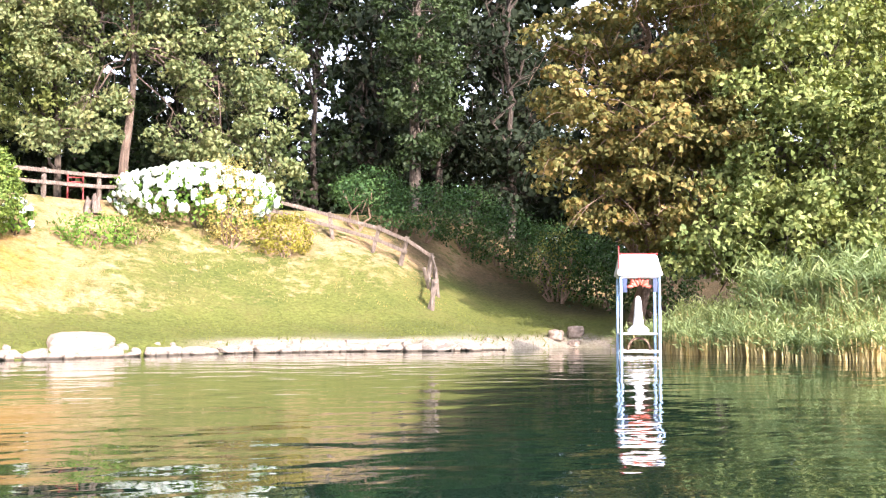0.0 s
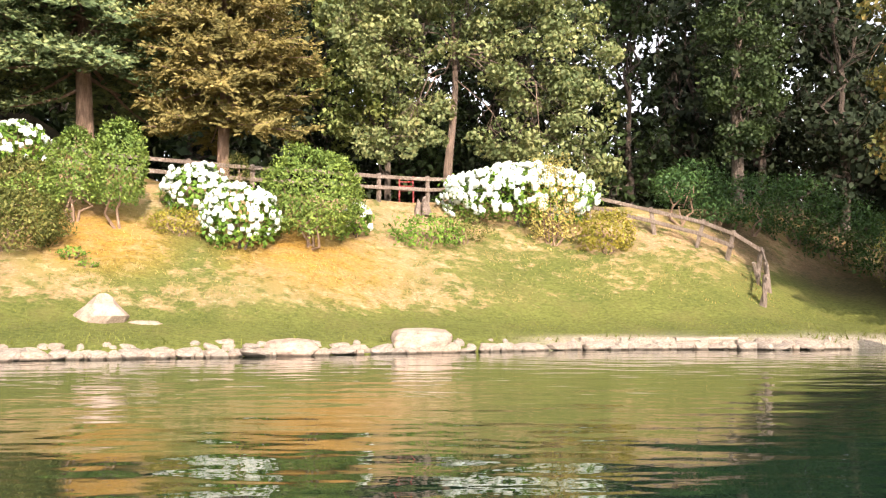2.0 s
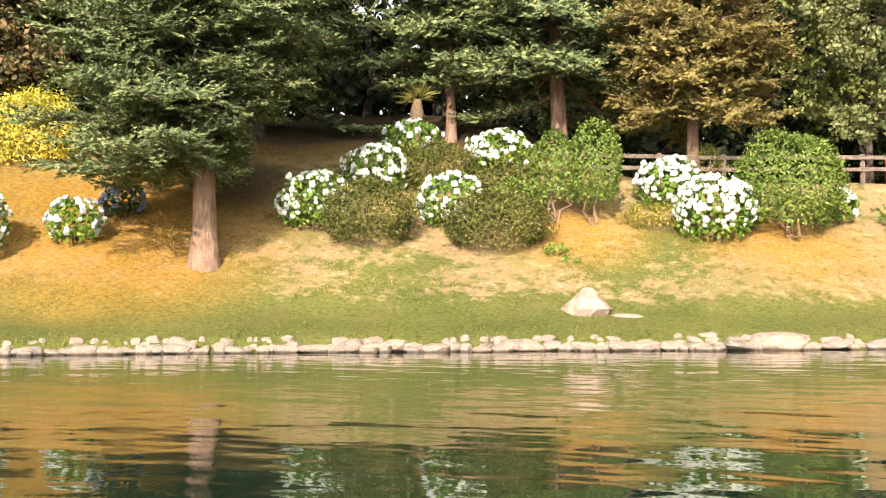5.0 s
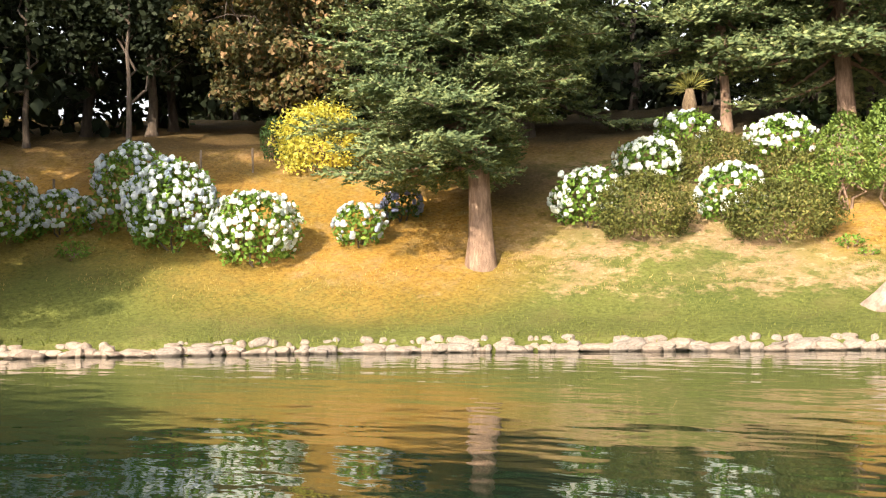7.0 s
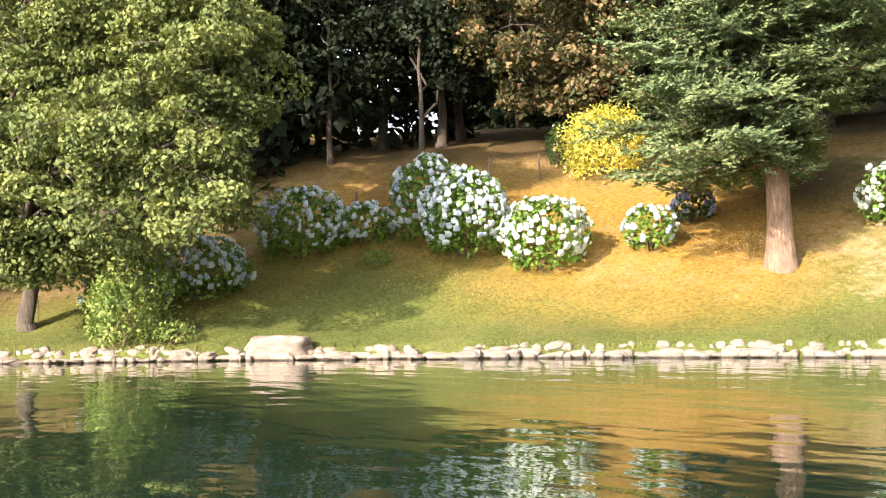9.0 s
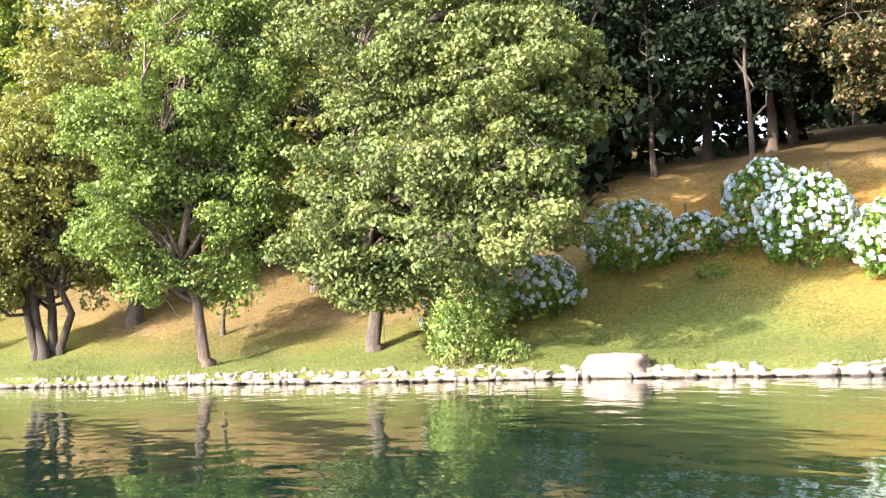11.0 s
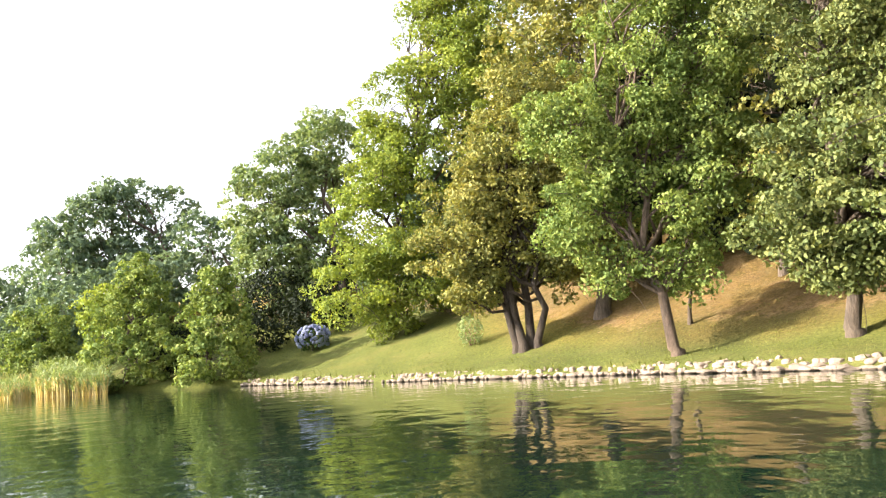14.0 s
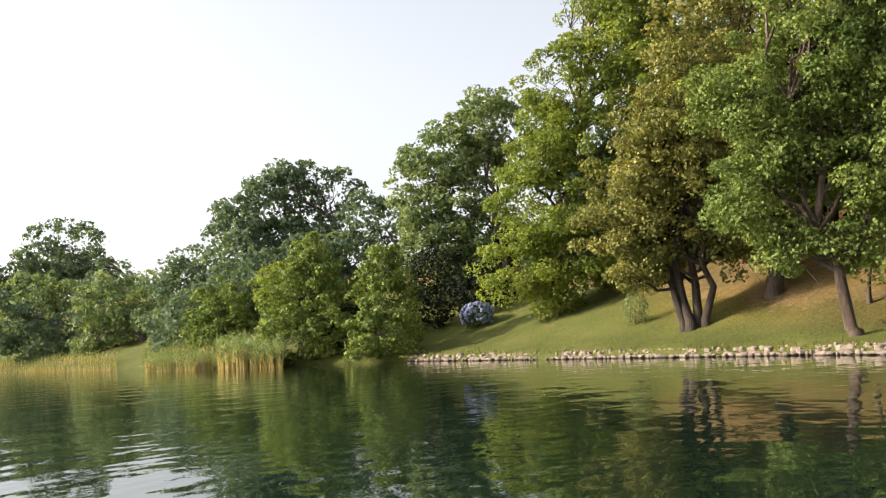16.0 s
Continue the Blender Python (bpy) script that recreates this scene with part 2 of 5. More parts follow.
def ground_material():
    m, nt, b, link = material("meadow")
    lawn = nt.nodes.new("ShaderNodeAttribute")
    lawn.attribute_name = "lawn"
    litter = nt.nodes.new("ShaderNodeAttribute")
    litter.attribute_name = "litter"
    shingle = nt.nodes.new("ShaderNodeAttribute")
    shingle.attribute_name = "shingle"
    vec = coords(nt)
    fine = noisy(nt, vec, 9, 6, 0.75)
    tuft = noisy(nt, vec, 2.2, 5, 0.7)
    broad = noisy(nt, vec, 0.45, 4)
    green = ramp(nt, fine, [(0.3, (0.055, 0.068, 0.017)), (0.5, (0.12, 0.138, 0.033)), (0.72, (0.19, 0.2, 0.058))]).outputs[0]
    straw = ramp(nt, fine, [(0.28, (0.2, 0.145, 0.075)), (0.5, (0.35, 0.235, 0.13)), (0.72, (0.48, 0.345, 0.21))]).outputs[0]
    rust = ramp(nt, fine, [(0.3, (0.14, 0.072, 0.014)), (0.5, (0.34, 0.19, 0.035)), (0.72, (0.5, 0.31, 0.07))]).outputs[0]
    worn = noisy(nt, vec, 0.5, 7, 0.74)
    straw = mixed(nt, ramp(nt, worn, [(0.43, (0, 0, 0)), (0.57, (0.85, 0.85, 0.85))]).outputs[0], straw, (0.235, 0.2, 0.075))
    straw = mixed(nt, ramp(nt, noisy(nt, vec, 5.5, 5, 0.8), [(0.54, (0, 0, 0)), (0.7, (0.6, 0.6, 0.6))]).outputs[0], straw, (0.22, 0.14, 0.065))
    straw = mixed(nt, ramp(nt, noisy(nt, vec, 3.1, 5, 0.8), [(0.52, (0, 0, 0)), (0.68, (0.8, 0.8, 0.8))]).outputs[0], straw, (0.5, 0.4, 0.26))
    green = mixed(nt, ramp(nt, worn, [(0.5, (0, 0, 0)), (0.66, (0.4, 0.4, 0.4))]).outputs[0], green, (0.2, 0.165, 0.065))
    edge = nt.nodes.new("ShaderNodeMath")
    edge.operation = "MULTIPLY_ADD"
    link(tuft, edge.inputs[0])
    edge.inputs[1].default_value = 1.6
    link(lawn.outputs["Fac"], edge.inputs[2])
    m1 = mixed(nt, ramp(nt, edge.outputs[0], [(0.78, (0, 0, 0)), (1.14, (1, 1, 1))]).outputs[0], straw, green)
    edge2 = nt.nodes.new("ShaderNodeMath")
    edge2.operation = "MULTIPLY"
    link(ramp(nt, tuft, [(0.36, (0.55, 0.55, 0.55)), (0.54, (1, 1, 1))]).outputs[0], edge2.inputs[0])
    link(litter.outputs["Fac"], edge2.inputs[1])
    m2 = mixed(nt, edge2.outputs[0], m1, rust)
    soil_and_shade = nt.nodes.new("ShaderNodeAttribute")
    soil_and_shade.attribute_name = "soil_and_shade"
    # on the slope and behind the fir, tree shade is put into this colour
    humus_and_shade = ramp(nt, fine, [(0.3, (0.025, 0.018, 0.011)), (0.5, (0.06, 0.046, 0.024)), (0.72, (0.115, 0.085, 0.045))]).outputs[0]
    m2 = mixed(nt, soil_and_shade.outputs["Fac"], m2, humus_and_shade)
    pebbles = ramp(nt, noisy(nt, vec, 16, 4, 0.8), [(0.3, (0.16, 0.13, 0.1)), (0.65, (0.46, 0.41, 0.35))]).outputs[0]
    m2 = mixed(nt, shingle.outputs["Fac"], m2, pebbles)
    link(mixed(nt, 1.0, m2, ramp(nt, broad, [(0.3, (0.7, 0.73, 0.66)), (0.7, (1.04, 0.98, 0.92))]).outputs[0], "MULTIPLY"), b.inputs["Base Color"])
    b.inputs["Roughness"].default_value = 0.95
    b.inputs["Specular IOR Level"].default_value = 0.15
    bump(nt, fine, b, 0.9, 0.06)
    MATS["meadow"] = m


ground_material()

# ---- building helpers ----
def link_mesh(name, me, mat, parent=None, label=""):
    ob = new(name, me)
    if mat and not me.materials:
        me.materials.append(MATS[mat])
    if parent:
        ob.parent = parent
    return tagged(ob, label)


def part(name, bm, mat, parent, label="", smooth=True):
    """One mesh under a thing or a part."""
    me = bpy.data.meshes.new(name)
    bm.to_mesh(me)
    bm.free()
    if smooth:
        me.shade_smooth()
    return link_mesh(name, me, mat, parent, label)


def thing(name, label, category, x, y, z=None, group="", kind=""):
    ob = new(name)
    ob.location = (x, y, float(ground_z(x, y)) if z is None else z)
    ob.empty_display_size = 0.2
    bpy.context.view_layer.update()
    return tagged(ob, label, category, group, kind)


def quads(name, verts, per=4):
    """A mesh of separate flat pieces with `per` corners each."""
    n = len(verts) // per
    me = bpy.data.meshes.new(name)
    me.vertices.add(n * per)
    me.vertices.foreach_set("co", np.ascontiguousarray(verts, dtype=np.float32).ravel())
    me.loops.add(n * per)
    me.loops.foreach_set("vertex_index", np.arange(n * per, dtype=np.int32))
    me.polygons.add(n)
    me.polygons.foreach_set("loop_start", np.arange(n, dtype=np.int32) * per)
    me.update(calc_edges=True)
    return me


def unit(v):
    return v / np.maximum(np.linalg.norm(v, axis=-1, keepdims=True), 1e-6)


def leaf_verts(rng, at, out, size, slim=0.55, up=0.3, hang=0.1, loose=0.42):
    """Folded leaves at the points `at`, facing up and outwards."""
    n = len(at)
    rnd = rng.normal(size=(n, 3))
    axis = unit(rng.normal(size=(n, 3)) + 0.2 * out - np.array([0, 0, hang]))
    normal = unit(loose * rnd + out * 0.9 + np.array([0, 0, up]))
    side = unit(np.cross(normal, axis))
    normal = np.cross(axis, side)
    s = (size * rng.uniform(0.6, 1.2, n))[:, None]
    v = np.empty((n, 4, 3))
    v[:, 0] = at - axis * s * 0.5
    v[:, 1] = at + side * s * slim * 0.5 + normal * s * 0.1
    v[:, 2] = at + axis * s * 0.5 - normal * s * 0.12
    v[:, 3] = at - side * s * slim * 0.5 + normal * s * 0.1
    return v.reshape(-1, 3)


class Stems:
    """Collects tapered tubes into one mesh."""

    def __init__(self):
        self.v, self.f = [], []

    def tube(self, path, radii, sides=7):
        path = [Vector(p) for p in path]
        base = len(self.v)
        for i, p in enumerate(path):
            d = (path[min(i + 1, len(path) - 1)] - path[max(i - 1, 0)]).normalized()
            a = d.cross(Vector((0.31, 0.95, 0.05))).normalized()
            b = d.cross(a)
            for k in range(sides):
                ang = 2 * math.pi * k / sides
                self.v.append(p + (a * math.cos(ang) + b * math.sin(ang)) * radii[i])
        for i in range(len(path) - 1):
            for k in range(sides):
                q = base + i * sides
                self.f.append((q + k, q + (k + 1) % sides, q + sides + (k + 1) % sides, q + sides + k))
        self.f.append(tuple(base + (len(path) - 1) * sides + k for k in range(sides)))

    def mesh(self, name):
        me = bpy.data.meshes.new(name)
        me.from_pydata([tuple(p) for p in self.v], [], self.f)
        me.shade_smooth()
        return me


def bent(a, b, rng, n=5, sag=0.0, wander=0.06):
    a, b = Vector(a), Vector(b)
    span = (b - a).length
    pts = []
    for i in range(n + 1):
        k = i / n
        p = a.lerp(b, k) + Vector((0, 0, 1)) * sag * span * 4 * k * (1 - k)
        if 0 < i < n:
            p += Vector(rng.normal(size=3)) * span * wander / n * 1.6
        pts.append(p)
    return pts


def taper(a, b, n):
    return [a + (b - a) * (i / n) ** 0.8 for i in range(n + 1)]

# ---- ground and water ----
def spaced(lo, a, b, hi, step):
    """Even steps from a to b, widening steps out to lo and hi."""
    mid = list(np.arange(a, b + step, step))
    low, high, s = [a], [mid[-1]], step
    while low[-1] > lo or high[-1] < hi:
        s *= 1.35
        if low[-1] > lo:
            low.append(low[-1] - s)
        if high[-1] < hi:
            high.append(high[-1] + s)
    return np.array(low[:0:-1] + mid + high[1:])


def build_ground():
    xs, ys = spaced(-1500, -60, 26, 1500, 0.54), spaced(-1500, -26, 46, 1500, 0.54)
    gx, gy = np.meshgrid(xs, ys)
    gz = ground_z(gx, gy)
    d = inland(gx, gy)
    nx, ny = len(xs), len(ys)
    me = bpy.data.meshes.new("ground")
    i = (np.arange(ny - 1)[:, None] * nx + np.arange(nx - 1)[None]).ravel()
    me.from_pydata(np.stack([gx, gy, gz], -1).reshape(-1, 3).tolist(), [], np.stack([i, i + 1, i + nx + 1, i + nx], -1).tolist())
    bearing = np.degrees(np.arctan2(-gx, gy))
    # mown grass keeps green near the water, and all along the shaded lawn
    reach = np.interp(bearing, [-40, -25, -18, -12, -4, 10, 40, 48, 53, 62, 75, 88, 96, 104, 130], [10, 8.0, 5.5, 4.4, 3.5, 3.7, 4.1, 5.4, 8, 8, 4.6, 4.8, 8, 12, 16])
    lawn = np.clip((reach - d) / 1.8 + 0.1, -0.6, 1) * 0.6
    # greener growth among the shrubs
    for x, y, r in ((-4.8, 27.0, 1.6), (5.0, 29.6, 3.4), (-11.0, 22.6, 1.6), (-6.0, 25.2, 1.4), (9.5, 29.5, 2.6), (-14.5, 20.4, 1.6), (-22.0, 21.5, 2.2)):
        lawn = np.maximum(lawn, np.clip(1.3 - np.hypot(gx - x, gy - y) / r, 0, 1) * 0.3 - 0.02)
    litter = np.zeros_like(gx)
    for x, y, r in ((-2.0, 28.6, 2.6), (-7.4, 26.8, 2.0), (-17.5, 20.3, 3.6), (-20.5, 21.0, 5.2), (-18.2, 23.0, 3.4), (-24.5, 20.0, 4.5), (-27.5, 19.5, 4.0), (-28, 18, 4), (-36, 6, 3.6), (-30, 13, 4.5), (-33, 8.5, 3.4), (-41, 2.5, 3)):
        litter = np.maximum(litter, np.clip(1.25 - np.hypot(gx - x, gy - y) / r, 0, 0.95 if x > -29 else 0.3))
    litter = np.maximum(litter, np.clip((d - 2.6) / 3, 0, 1) * np.interp(bearing, [62, 68, 90, 98], [0, 0.5, 0.5, 0]))
    litter = np.maximum(litter, np.clip((d - 11) / 3, 0, np.interp(bearing, [-5, 15, 55, 75], [0.3, 0.6, 0.75, 0.45])))
    soil_and_shade = np.clip((d - 11.2) / 2.5, 0, 1) * np.interp(bearing, [-60, -40, 30, 45, 60, 75], [0.6, 1, 1, 0.8, 0.8, 0])
    # tree shade painted on the wooded slope, and bare mould behind the reeds
    soil_and_shade = np.maximum(soil_and_shade, np.clip((d - 4.5) / 3, 0, 1) * np.interp(bearing, [64, 70, 92, 99], [0, 0.58, 0.52, 0]))
    soil_and_shade = np.maximum(soil_and_shade, np.clip((d - 1.5) / 2, 0, 0.9) * np.interp(bearing, [-33, -30.5], [1, 0]))
    # the last of these puts the great fir's shade into the ground
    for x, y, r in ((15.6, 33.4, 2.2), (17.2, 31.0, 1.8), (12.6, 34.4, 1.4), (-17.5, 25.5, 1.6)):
        soil_and_shade = np.maximum(soil_and_shade, np.clip(1.4 - np.hypot(gx - x, gy - y) / r, 0, 0.85))
    # round dark patches put the trees' shade into the shaded slope's colour
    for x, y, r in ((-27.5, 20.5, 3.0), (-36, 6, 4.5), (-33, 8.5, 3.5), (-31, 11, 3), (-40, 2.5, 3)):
        soil_and_shade = np.maximum(soil_and_shade, np.clip(1.3 - np.hypot(gx - x, gy - y) / r, 0, 0.5))
    shingle = np.clip(1.3 - np.abs(d - 0.25) / 0.6, 0, 1) * np.clip((gx - 3) / 2, 0, 1) * np.clip((16 - gx), 0, 1)
    for name, values in (("lawn", lawn), ("litter", litter), ("soil_and_shade", soil_and_shade), ("shingle", shingle)):
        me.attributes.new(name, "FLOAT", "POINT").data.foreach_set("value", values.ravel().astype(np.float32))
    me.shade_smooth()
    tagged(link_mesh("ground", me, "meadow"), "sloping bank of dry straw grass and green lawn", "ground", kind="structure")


build_ground()


def build_water():
    bm = bmesh.new()
    bmesh.ops.create_grid(bm, x_segments=40, y_segments=40, size=420)
    ob = part("water", bm, "lake_water", None)
    ob.location = (20, -120, 0)
    tagged(ob, "dark green lake water with soft ripples", "water", kind="structure")


build_water()


def build_grass(name, label, mat, seed, n, low, high, x0, x1, y0, y1, tall, keep):
    """Short blades standing on the bank."""
    rng = np.random.default_rng(seed)
    x, y = rng.uniform(x0, x1, n * 6), rng.uniform(y0, y1, n * 6)
    d = inland(x, y)
    patch = np.sin(1.3 * x + 0.8 * y) * np.sin(0.9 * y - 1.1 * x) + 0.6 * np.sin(3.1 * x) * np.sin(2.7 * y + x) + rng.normal(size=len(x)) * 0.5
    ok = np.where((d > low) & (d < high) & (patch > keep + np.clip((d - low) / (high - low) - 0.45, 0, 1) * 3.2 * (high > 2)))[0][:n]
    x, y = x[ok], y[ok]
    foot = np.stack([x, y, ground_z(x, y) - 0.01], -1)
    ang = rng.uniform(0, 2 * np.pi, len(x))
    side = np.stack([np.cos(ang), np.sin(ang), 0 * ang], -1)
    h = (tall * rng.uniform(0.5, 1.3, len(x)))[:, None]
    tip = foot + np.array([0, 0, 1.0]) * h + rng.normal(size=foot.shape) * h * np.array([0.45, 0.45, 0.1])
    v = np.stack([foot - side * h * 0.16, foot + side * h * 0.16, tip], 1).reshape(-1, 3)
    tagged(link_mesh(name, quads(name, v, 3), mat), label, "grass", kind="stuff")


build_grass("lawn_grass", "green lawn grass on the lower bank", "grass_green", 11, 42000, 0.25, 5.5, -50, 16, -18, 30, 0.065, -0.4)
build_grass("dry_grass", "dry straw-coloured grass on the slope", "grass_dry", 12, 12000, 3.6, 11, -30, 12, 12, 36, 0.075, 0.25)
build_grass("edge_grass", "taller grass tufts along the stone edging", "grass_green", 13, 9000, 0.1, 0.75, -50, 14, -18, 28, 0.15, 0.1)

# ---- plants ----
SEED = [100]


def fresh():
    SEED[0] += 1
    return np.random.default_rng(SEED[0])


def crown_points(rng, lobes, cover, size, clump, flat):
    """Leaf places gathered in boughs near the skin of each lobe; returns places, outward ways and bough centres."""
    at, out, boughs = [], [], []
    for cx, cy, cz, r, rz in lobes:
        r, rz = r * 1.14, rz * 1.14
        area = 12.6 * ((r ** 1.6 * r ** 1.6 + 2 * r ** 1.6 * rz ** 1.6) / 3) ** (1 / 1.6)
        k = max(6, int(area / (clump * clump * 1.55)))
        d = unit(rng.normal(size=(k, 3)))
        far = rng.uniform(0.3, 1.1, k) ** 0.55
        c = np.array([cx, cy, cz]) + d * far[:, None] * np.array([r, r, rz])
        m = max(6, int(cover * area / (size * size * k)))
        which = np.repeat(np.arange(k), m)
        u = unit(rng.normal(size=(len(which), 3)) + np.array([0, 0, 0.35]) + 0.35 * d[which])
        skin = np.where(rng.uniform(size=len(which)) < 0.78, rng.uniform(0.8, 1.08, len(which)), rng.uniform(0.2, 0.9, len(which)))
        spread = u * skin[:, None] * np.array([0.62, 0.62, flat]) * clump * rng.uniform(0.65, 1.3, k)[which][:, None]
        at.append(c[which] + spread)
        out.append(u)
        boughs.append(c)
    return np.concatenate(at), np.concatenate(out), boughs


def broadleaf(name, label, base, trunk, lobes, mat, size, cover=2.7, clump=0.95, wood="bark_grey", stems=((0, 0, 1),), category="tree", group="", wander=0.1, follow=0.6, twigs=0, forks=0.14, flat=0.42):
    """A tree: tapered trunk, limbs to each lobe of the crown, twigs, and the leaves."""
    rng = fresh()
    radius, height, lean_x, lean_y = trunk
    tree = thing(name, label, category, *base, group=group)
    z0 = tree.location.z
    w = Stems()
    tops = []
    crest = sorted(lobes, key=lambda q: q[2])[-3:]
    mid = Vector((sum(q[0] for q in crest) / len(crest) - base[0], sum(q[1] for q in crest) / len(crest) - base[1], 0))
    height = min(height, (crest[-1][2] - z0) * 1.15)
    for dx, dy, k in stems:
        foot = Vector((dx, dy, -0.6))
        top = Vector((dx * 2.2 + lean_x * 0.5 + mid.x * follow, dy * 2.2 + lean_y * 0.5 + mid.y * follow, height * 0.8))
        path = [foot, Vector((dx, dy, 0.13))] + bent(foot + Vector((lean_x * 0.035, lean_y * 0.035, 0.8)), top, rng, 7, 0.0, wander)
        w.tube(path, [radius * k * 1.35, radius * k * 1.0] + taper(radius * k * 0.84, radius * k * 0.16, 7), 10)
        tops.append(path)
    local = [(x - base[0], y - base[1], z - z0, r, rz) for x, y, z, r, rz in lobes]
    at, out, boughs = crown_points(rng, local, cover, size, clump, flat)
    for lobe, centres in zip(local, boughs):
        c = Vector(lobe[:3])
        path = tops[int(rng.integers(len(tops)))]
        want = min(max(c.z * 0.62, height * forks), height * 0.74)
        start = min(path, key=lambda p: abs(p.z - want))
        thick = radius * (0.2 + 0.25 * (1 - min(start.z / height, 1))) * (0.5 if forks > 0.4 else 1)
        limb = bent(start, c, rng, 6, 0.05, 0.25)
        w.tube(limb, taper(thick, thick * 0.3, 6), 5)
        for e in centres[:: max(1, len(centres) // 9)]:
            w.tube(bent(limb[int(rng.integers(3, 7))], e, rng, 3, 0.06, 0.25), taper(thick * 0.3, 0.008, 3), 3)
    every = np.concatenate(boughs)
    for i in range(twigs):
        p = every[int(rng.integers(len(every)))]
        d = unit(rng.normal(size=3) * np.array([1, 1, 0.5]))
        ln = rng.uniform(0.7, 1.6)
        w.tube([p + d * ln * q - np.array([0, 0, 0.45 * ln * q * q]) + rng.normal(size=3) * 0.04 for q in (0, 0.3, 0.6, 0.85, 1.05)], taper(0.022, 0.007, 4), 3)
    link_mesh("trunk", w.mesh("trunk"), wood, tree)
    link_mesh("crown", quads("crown", leaf_verts(rng, at, out, size, 0.66)), mat, tree)
    return tree


def fir(label, base, radius, height, clear, reach, mat, wood="bark_warm", droop=0.25, gap=0.42, name="fir_tree", needle=0.29, flat=0.35, shape=0.75, skirt=1.0, short=None, fine=60, full=7):
    """A conifer: straight trunk, whorls of boughs, and side twigs set with needles on both sides like a comb."""
    rng = fresh()
    tree = thing(name, label, "tree", *base)
    w = Stems()
    top = Vector((rng.normal() * 0.15, rng.normal() * 0.15, height))
    path = [Vector((0, 0, -0.6)), Vector((0, 0, 0.25)), Vector((0, 0, 0.7))] + bent((0, 0, 1.2), top, rng, 8, 0, 0.02)
    w.tube(path, [radius * 1.75, radius * 1.3, radius * 1.08] + taper(radius, 0.03, 8), 12)
    at, way, lie = [], [], []
    z, turn = clear, 0.0
    while z < height - 0.3:
        k = (height - z) / (height - clear)
        n = full if k > 0.4 else 5
        coarse = 1 if z < fine else 2.2
        for i in range(n):
            ang = turn + 2 * math.pi * i / n + rng.normal() * 0.22
            length = reach * (k ** shape) * rng.uniform(0.66, 1.12) * min(1, skirt + (1 - skirt) * (z - clear) / 2.2) + 0.25
            if short and math.cos(ang - short[0]) > 0.1:
                length *= float(np.interp(z, [clear, short[1]], [short[2], 1]))
            dirn = np.array([math.cos(ang), math.sin(ang), 0])
            across = np.array([-dirn[1], dirn[0], 0])
            z1 = z + rng.normal() * 0.3
            fall = droop * rng.uniform(-0.1, 2.0)

            def along(q):
                return dirn * length * q + np.array([0, 0, z1 - fall * length * (q - 0.55 * q * q)])

            w.tube([along(q) for q in np.linspace(0, 1, 6)], taper(0.02 + 0.018 * length, 0.006, 5), 4)
            q = 0.16
            while q < 1.02:
                p = along(min(q, 1))
                for sd in (-1, 1):
                    tw = length * 0.34 * (1.05 - 0.78 * q) * rng.uniform(0.65, 1.25) + needle * 0.8
                    d = unit(across * sd * (1 if q < 0.97 else 0.35) + dirn * rng.uniform(0.6, 1.0) + np.array([0, 0, flat * rng.uniform(-1.4, 0.6)]))
                    m = max(2, int(tw / (needle * 0.42 * coarse)))
                    kk = ((np.arange(m) + 0.6) / m)[:, None]
                    mid = p + d * kk * tw + np.array([0, 0, 0.16 * tw]) * kk * kk
                    comb = unit(np.cross(d, [0, 0, 1.0]))
                    for c in (-1, 1):
                        dn = unit(d * 0.75 + comb * c * 0.8 + np.array([0, 0, 0.2]) + rng.normal(size=(m, 3)) * 0.3)
                        at.append(mid)
                        way.append(dn * needle * coarse * rng.uniform(0.7, 1.15, (m, 1)) * (1.1 - 0.45 * kk))
                        lie.append(np.repeat((d * 0.4 + np.array([0, 0, 0.8]))[None], m, 0) + dirn * 0.7)
                q += needle * 0.85 * coarse / max(length, 0.5)
        z += gap * (0.55 + 0.5 * k) * rng.uniform(0.8, 1.2) * (1 if z < height * 0.58 else 2.0)
        turn += 0.55
    at, way, lie = np.concatenate(at), np.concatenate(way), np.concatenate(lie)
    normal = unit(lie + rng.normal(size=at.shape) * 0.35)
    size = np.linalg.norm(way, axis=1, keepdims=True)
    side = unit(np.cross(normal, way)) * size * 0.24
    v = np.stack([at, at + way * 0.45 + side, at + way, at + way * 0.45 - side], 1).reshape(-1, 3)
    link_mesh("trunk", w.mesh("trunk"), wood, tree)
    link_mesh("crown", quads("crown", v), mat, tree)
    return tree


def dome_points(rng, n, rx, ry, h):
    """Points and outward ways near the skin of a rounded bush."""
    d = unit(rng.normal(size=(n, 3)))
    d[:, 2] = np.where(d[:, 2] < -0.93, -d[:, 2], d[:, 2])
    lump = 1 + 0.09 * np.sin(5 * d[:, 0] + 3 * d[:, 2] + rx * 7) * np.sin(4 * d[:, 1] - 2 * d[:, 2] + h * 5) + 0.05 * np.sin(11 * d[:, 0] + 9 * d[:, 1]) + 0.075 * np.sin(12 * d[:, 0] + 2 + rx) * np.sin(14 * d[:, 2] + 6 * d[:, 1])
    wide = np.hypot(d[:, 0], d[:, 1])
    full = np.where(d[:, 2] < 0, np.maximum(wide, 1 - 0.4 * d[:, 2] ** 2), wide)
    d[:, :2] *= (full / np.maximum(wide, 1e-3))[:, None]
    r = np.array([rx, ry, h * 0.5]) * lump[:, None]
    p = d * r + np.array([0, 0, h * 0.5])
    p[:, 2] = np.maximum(p[:, 2], 0.03)
    return p, d


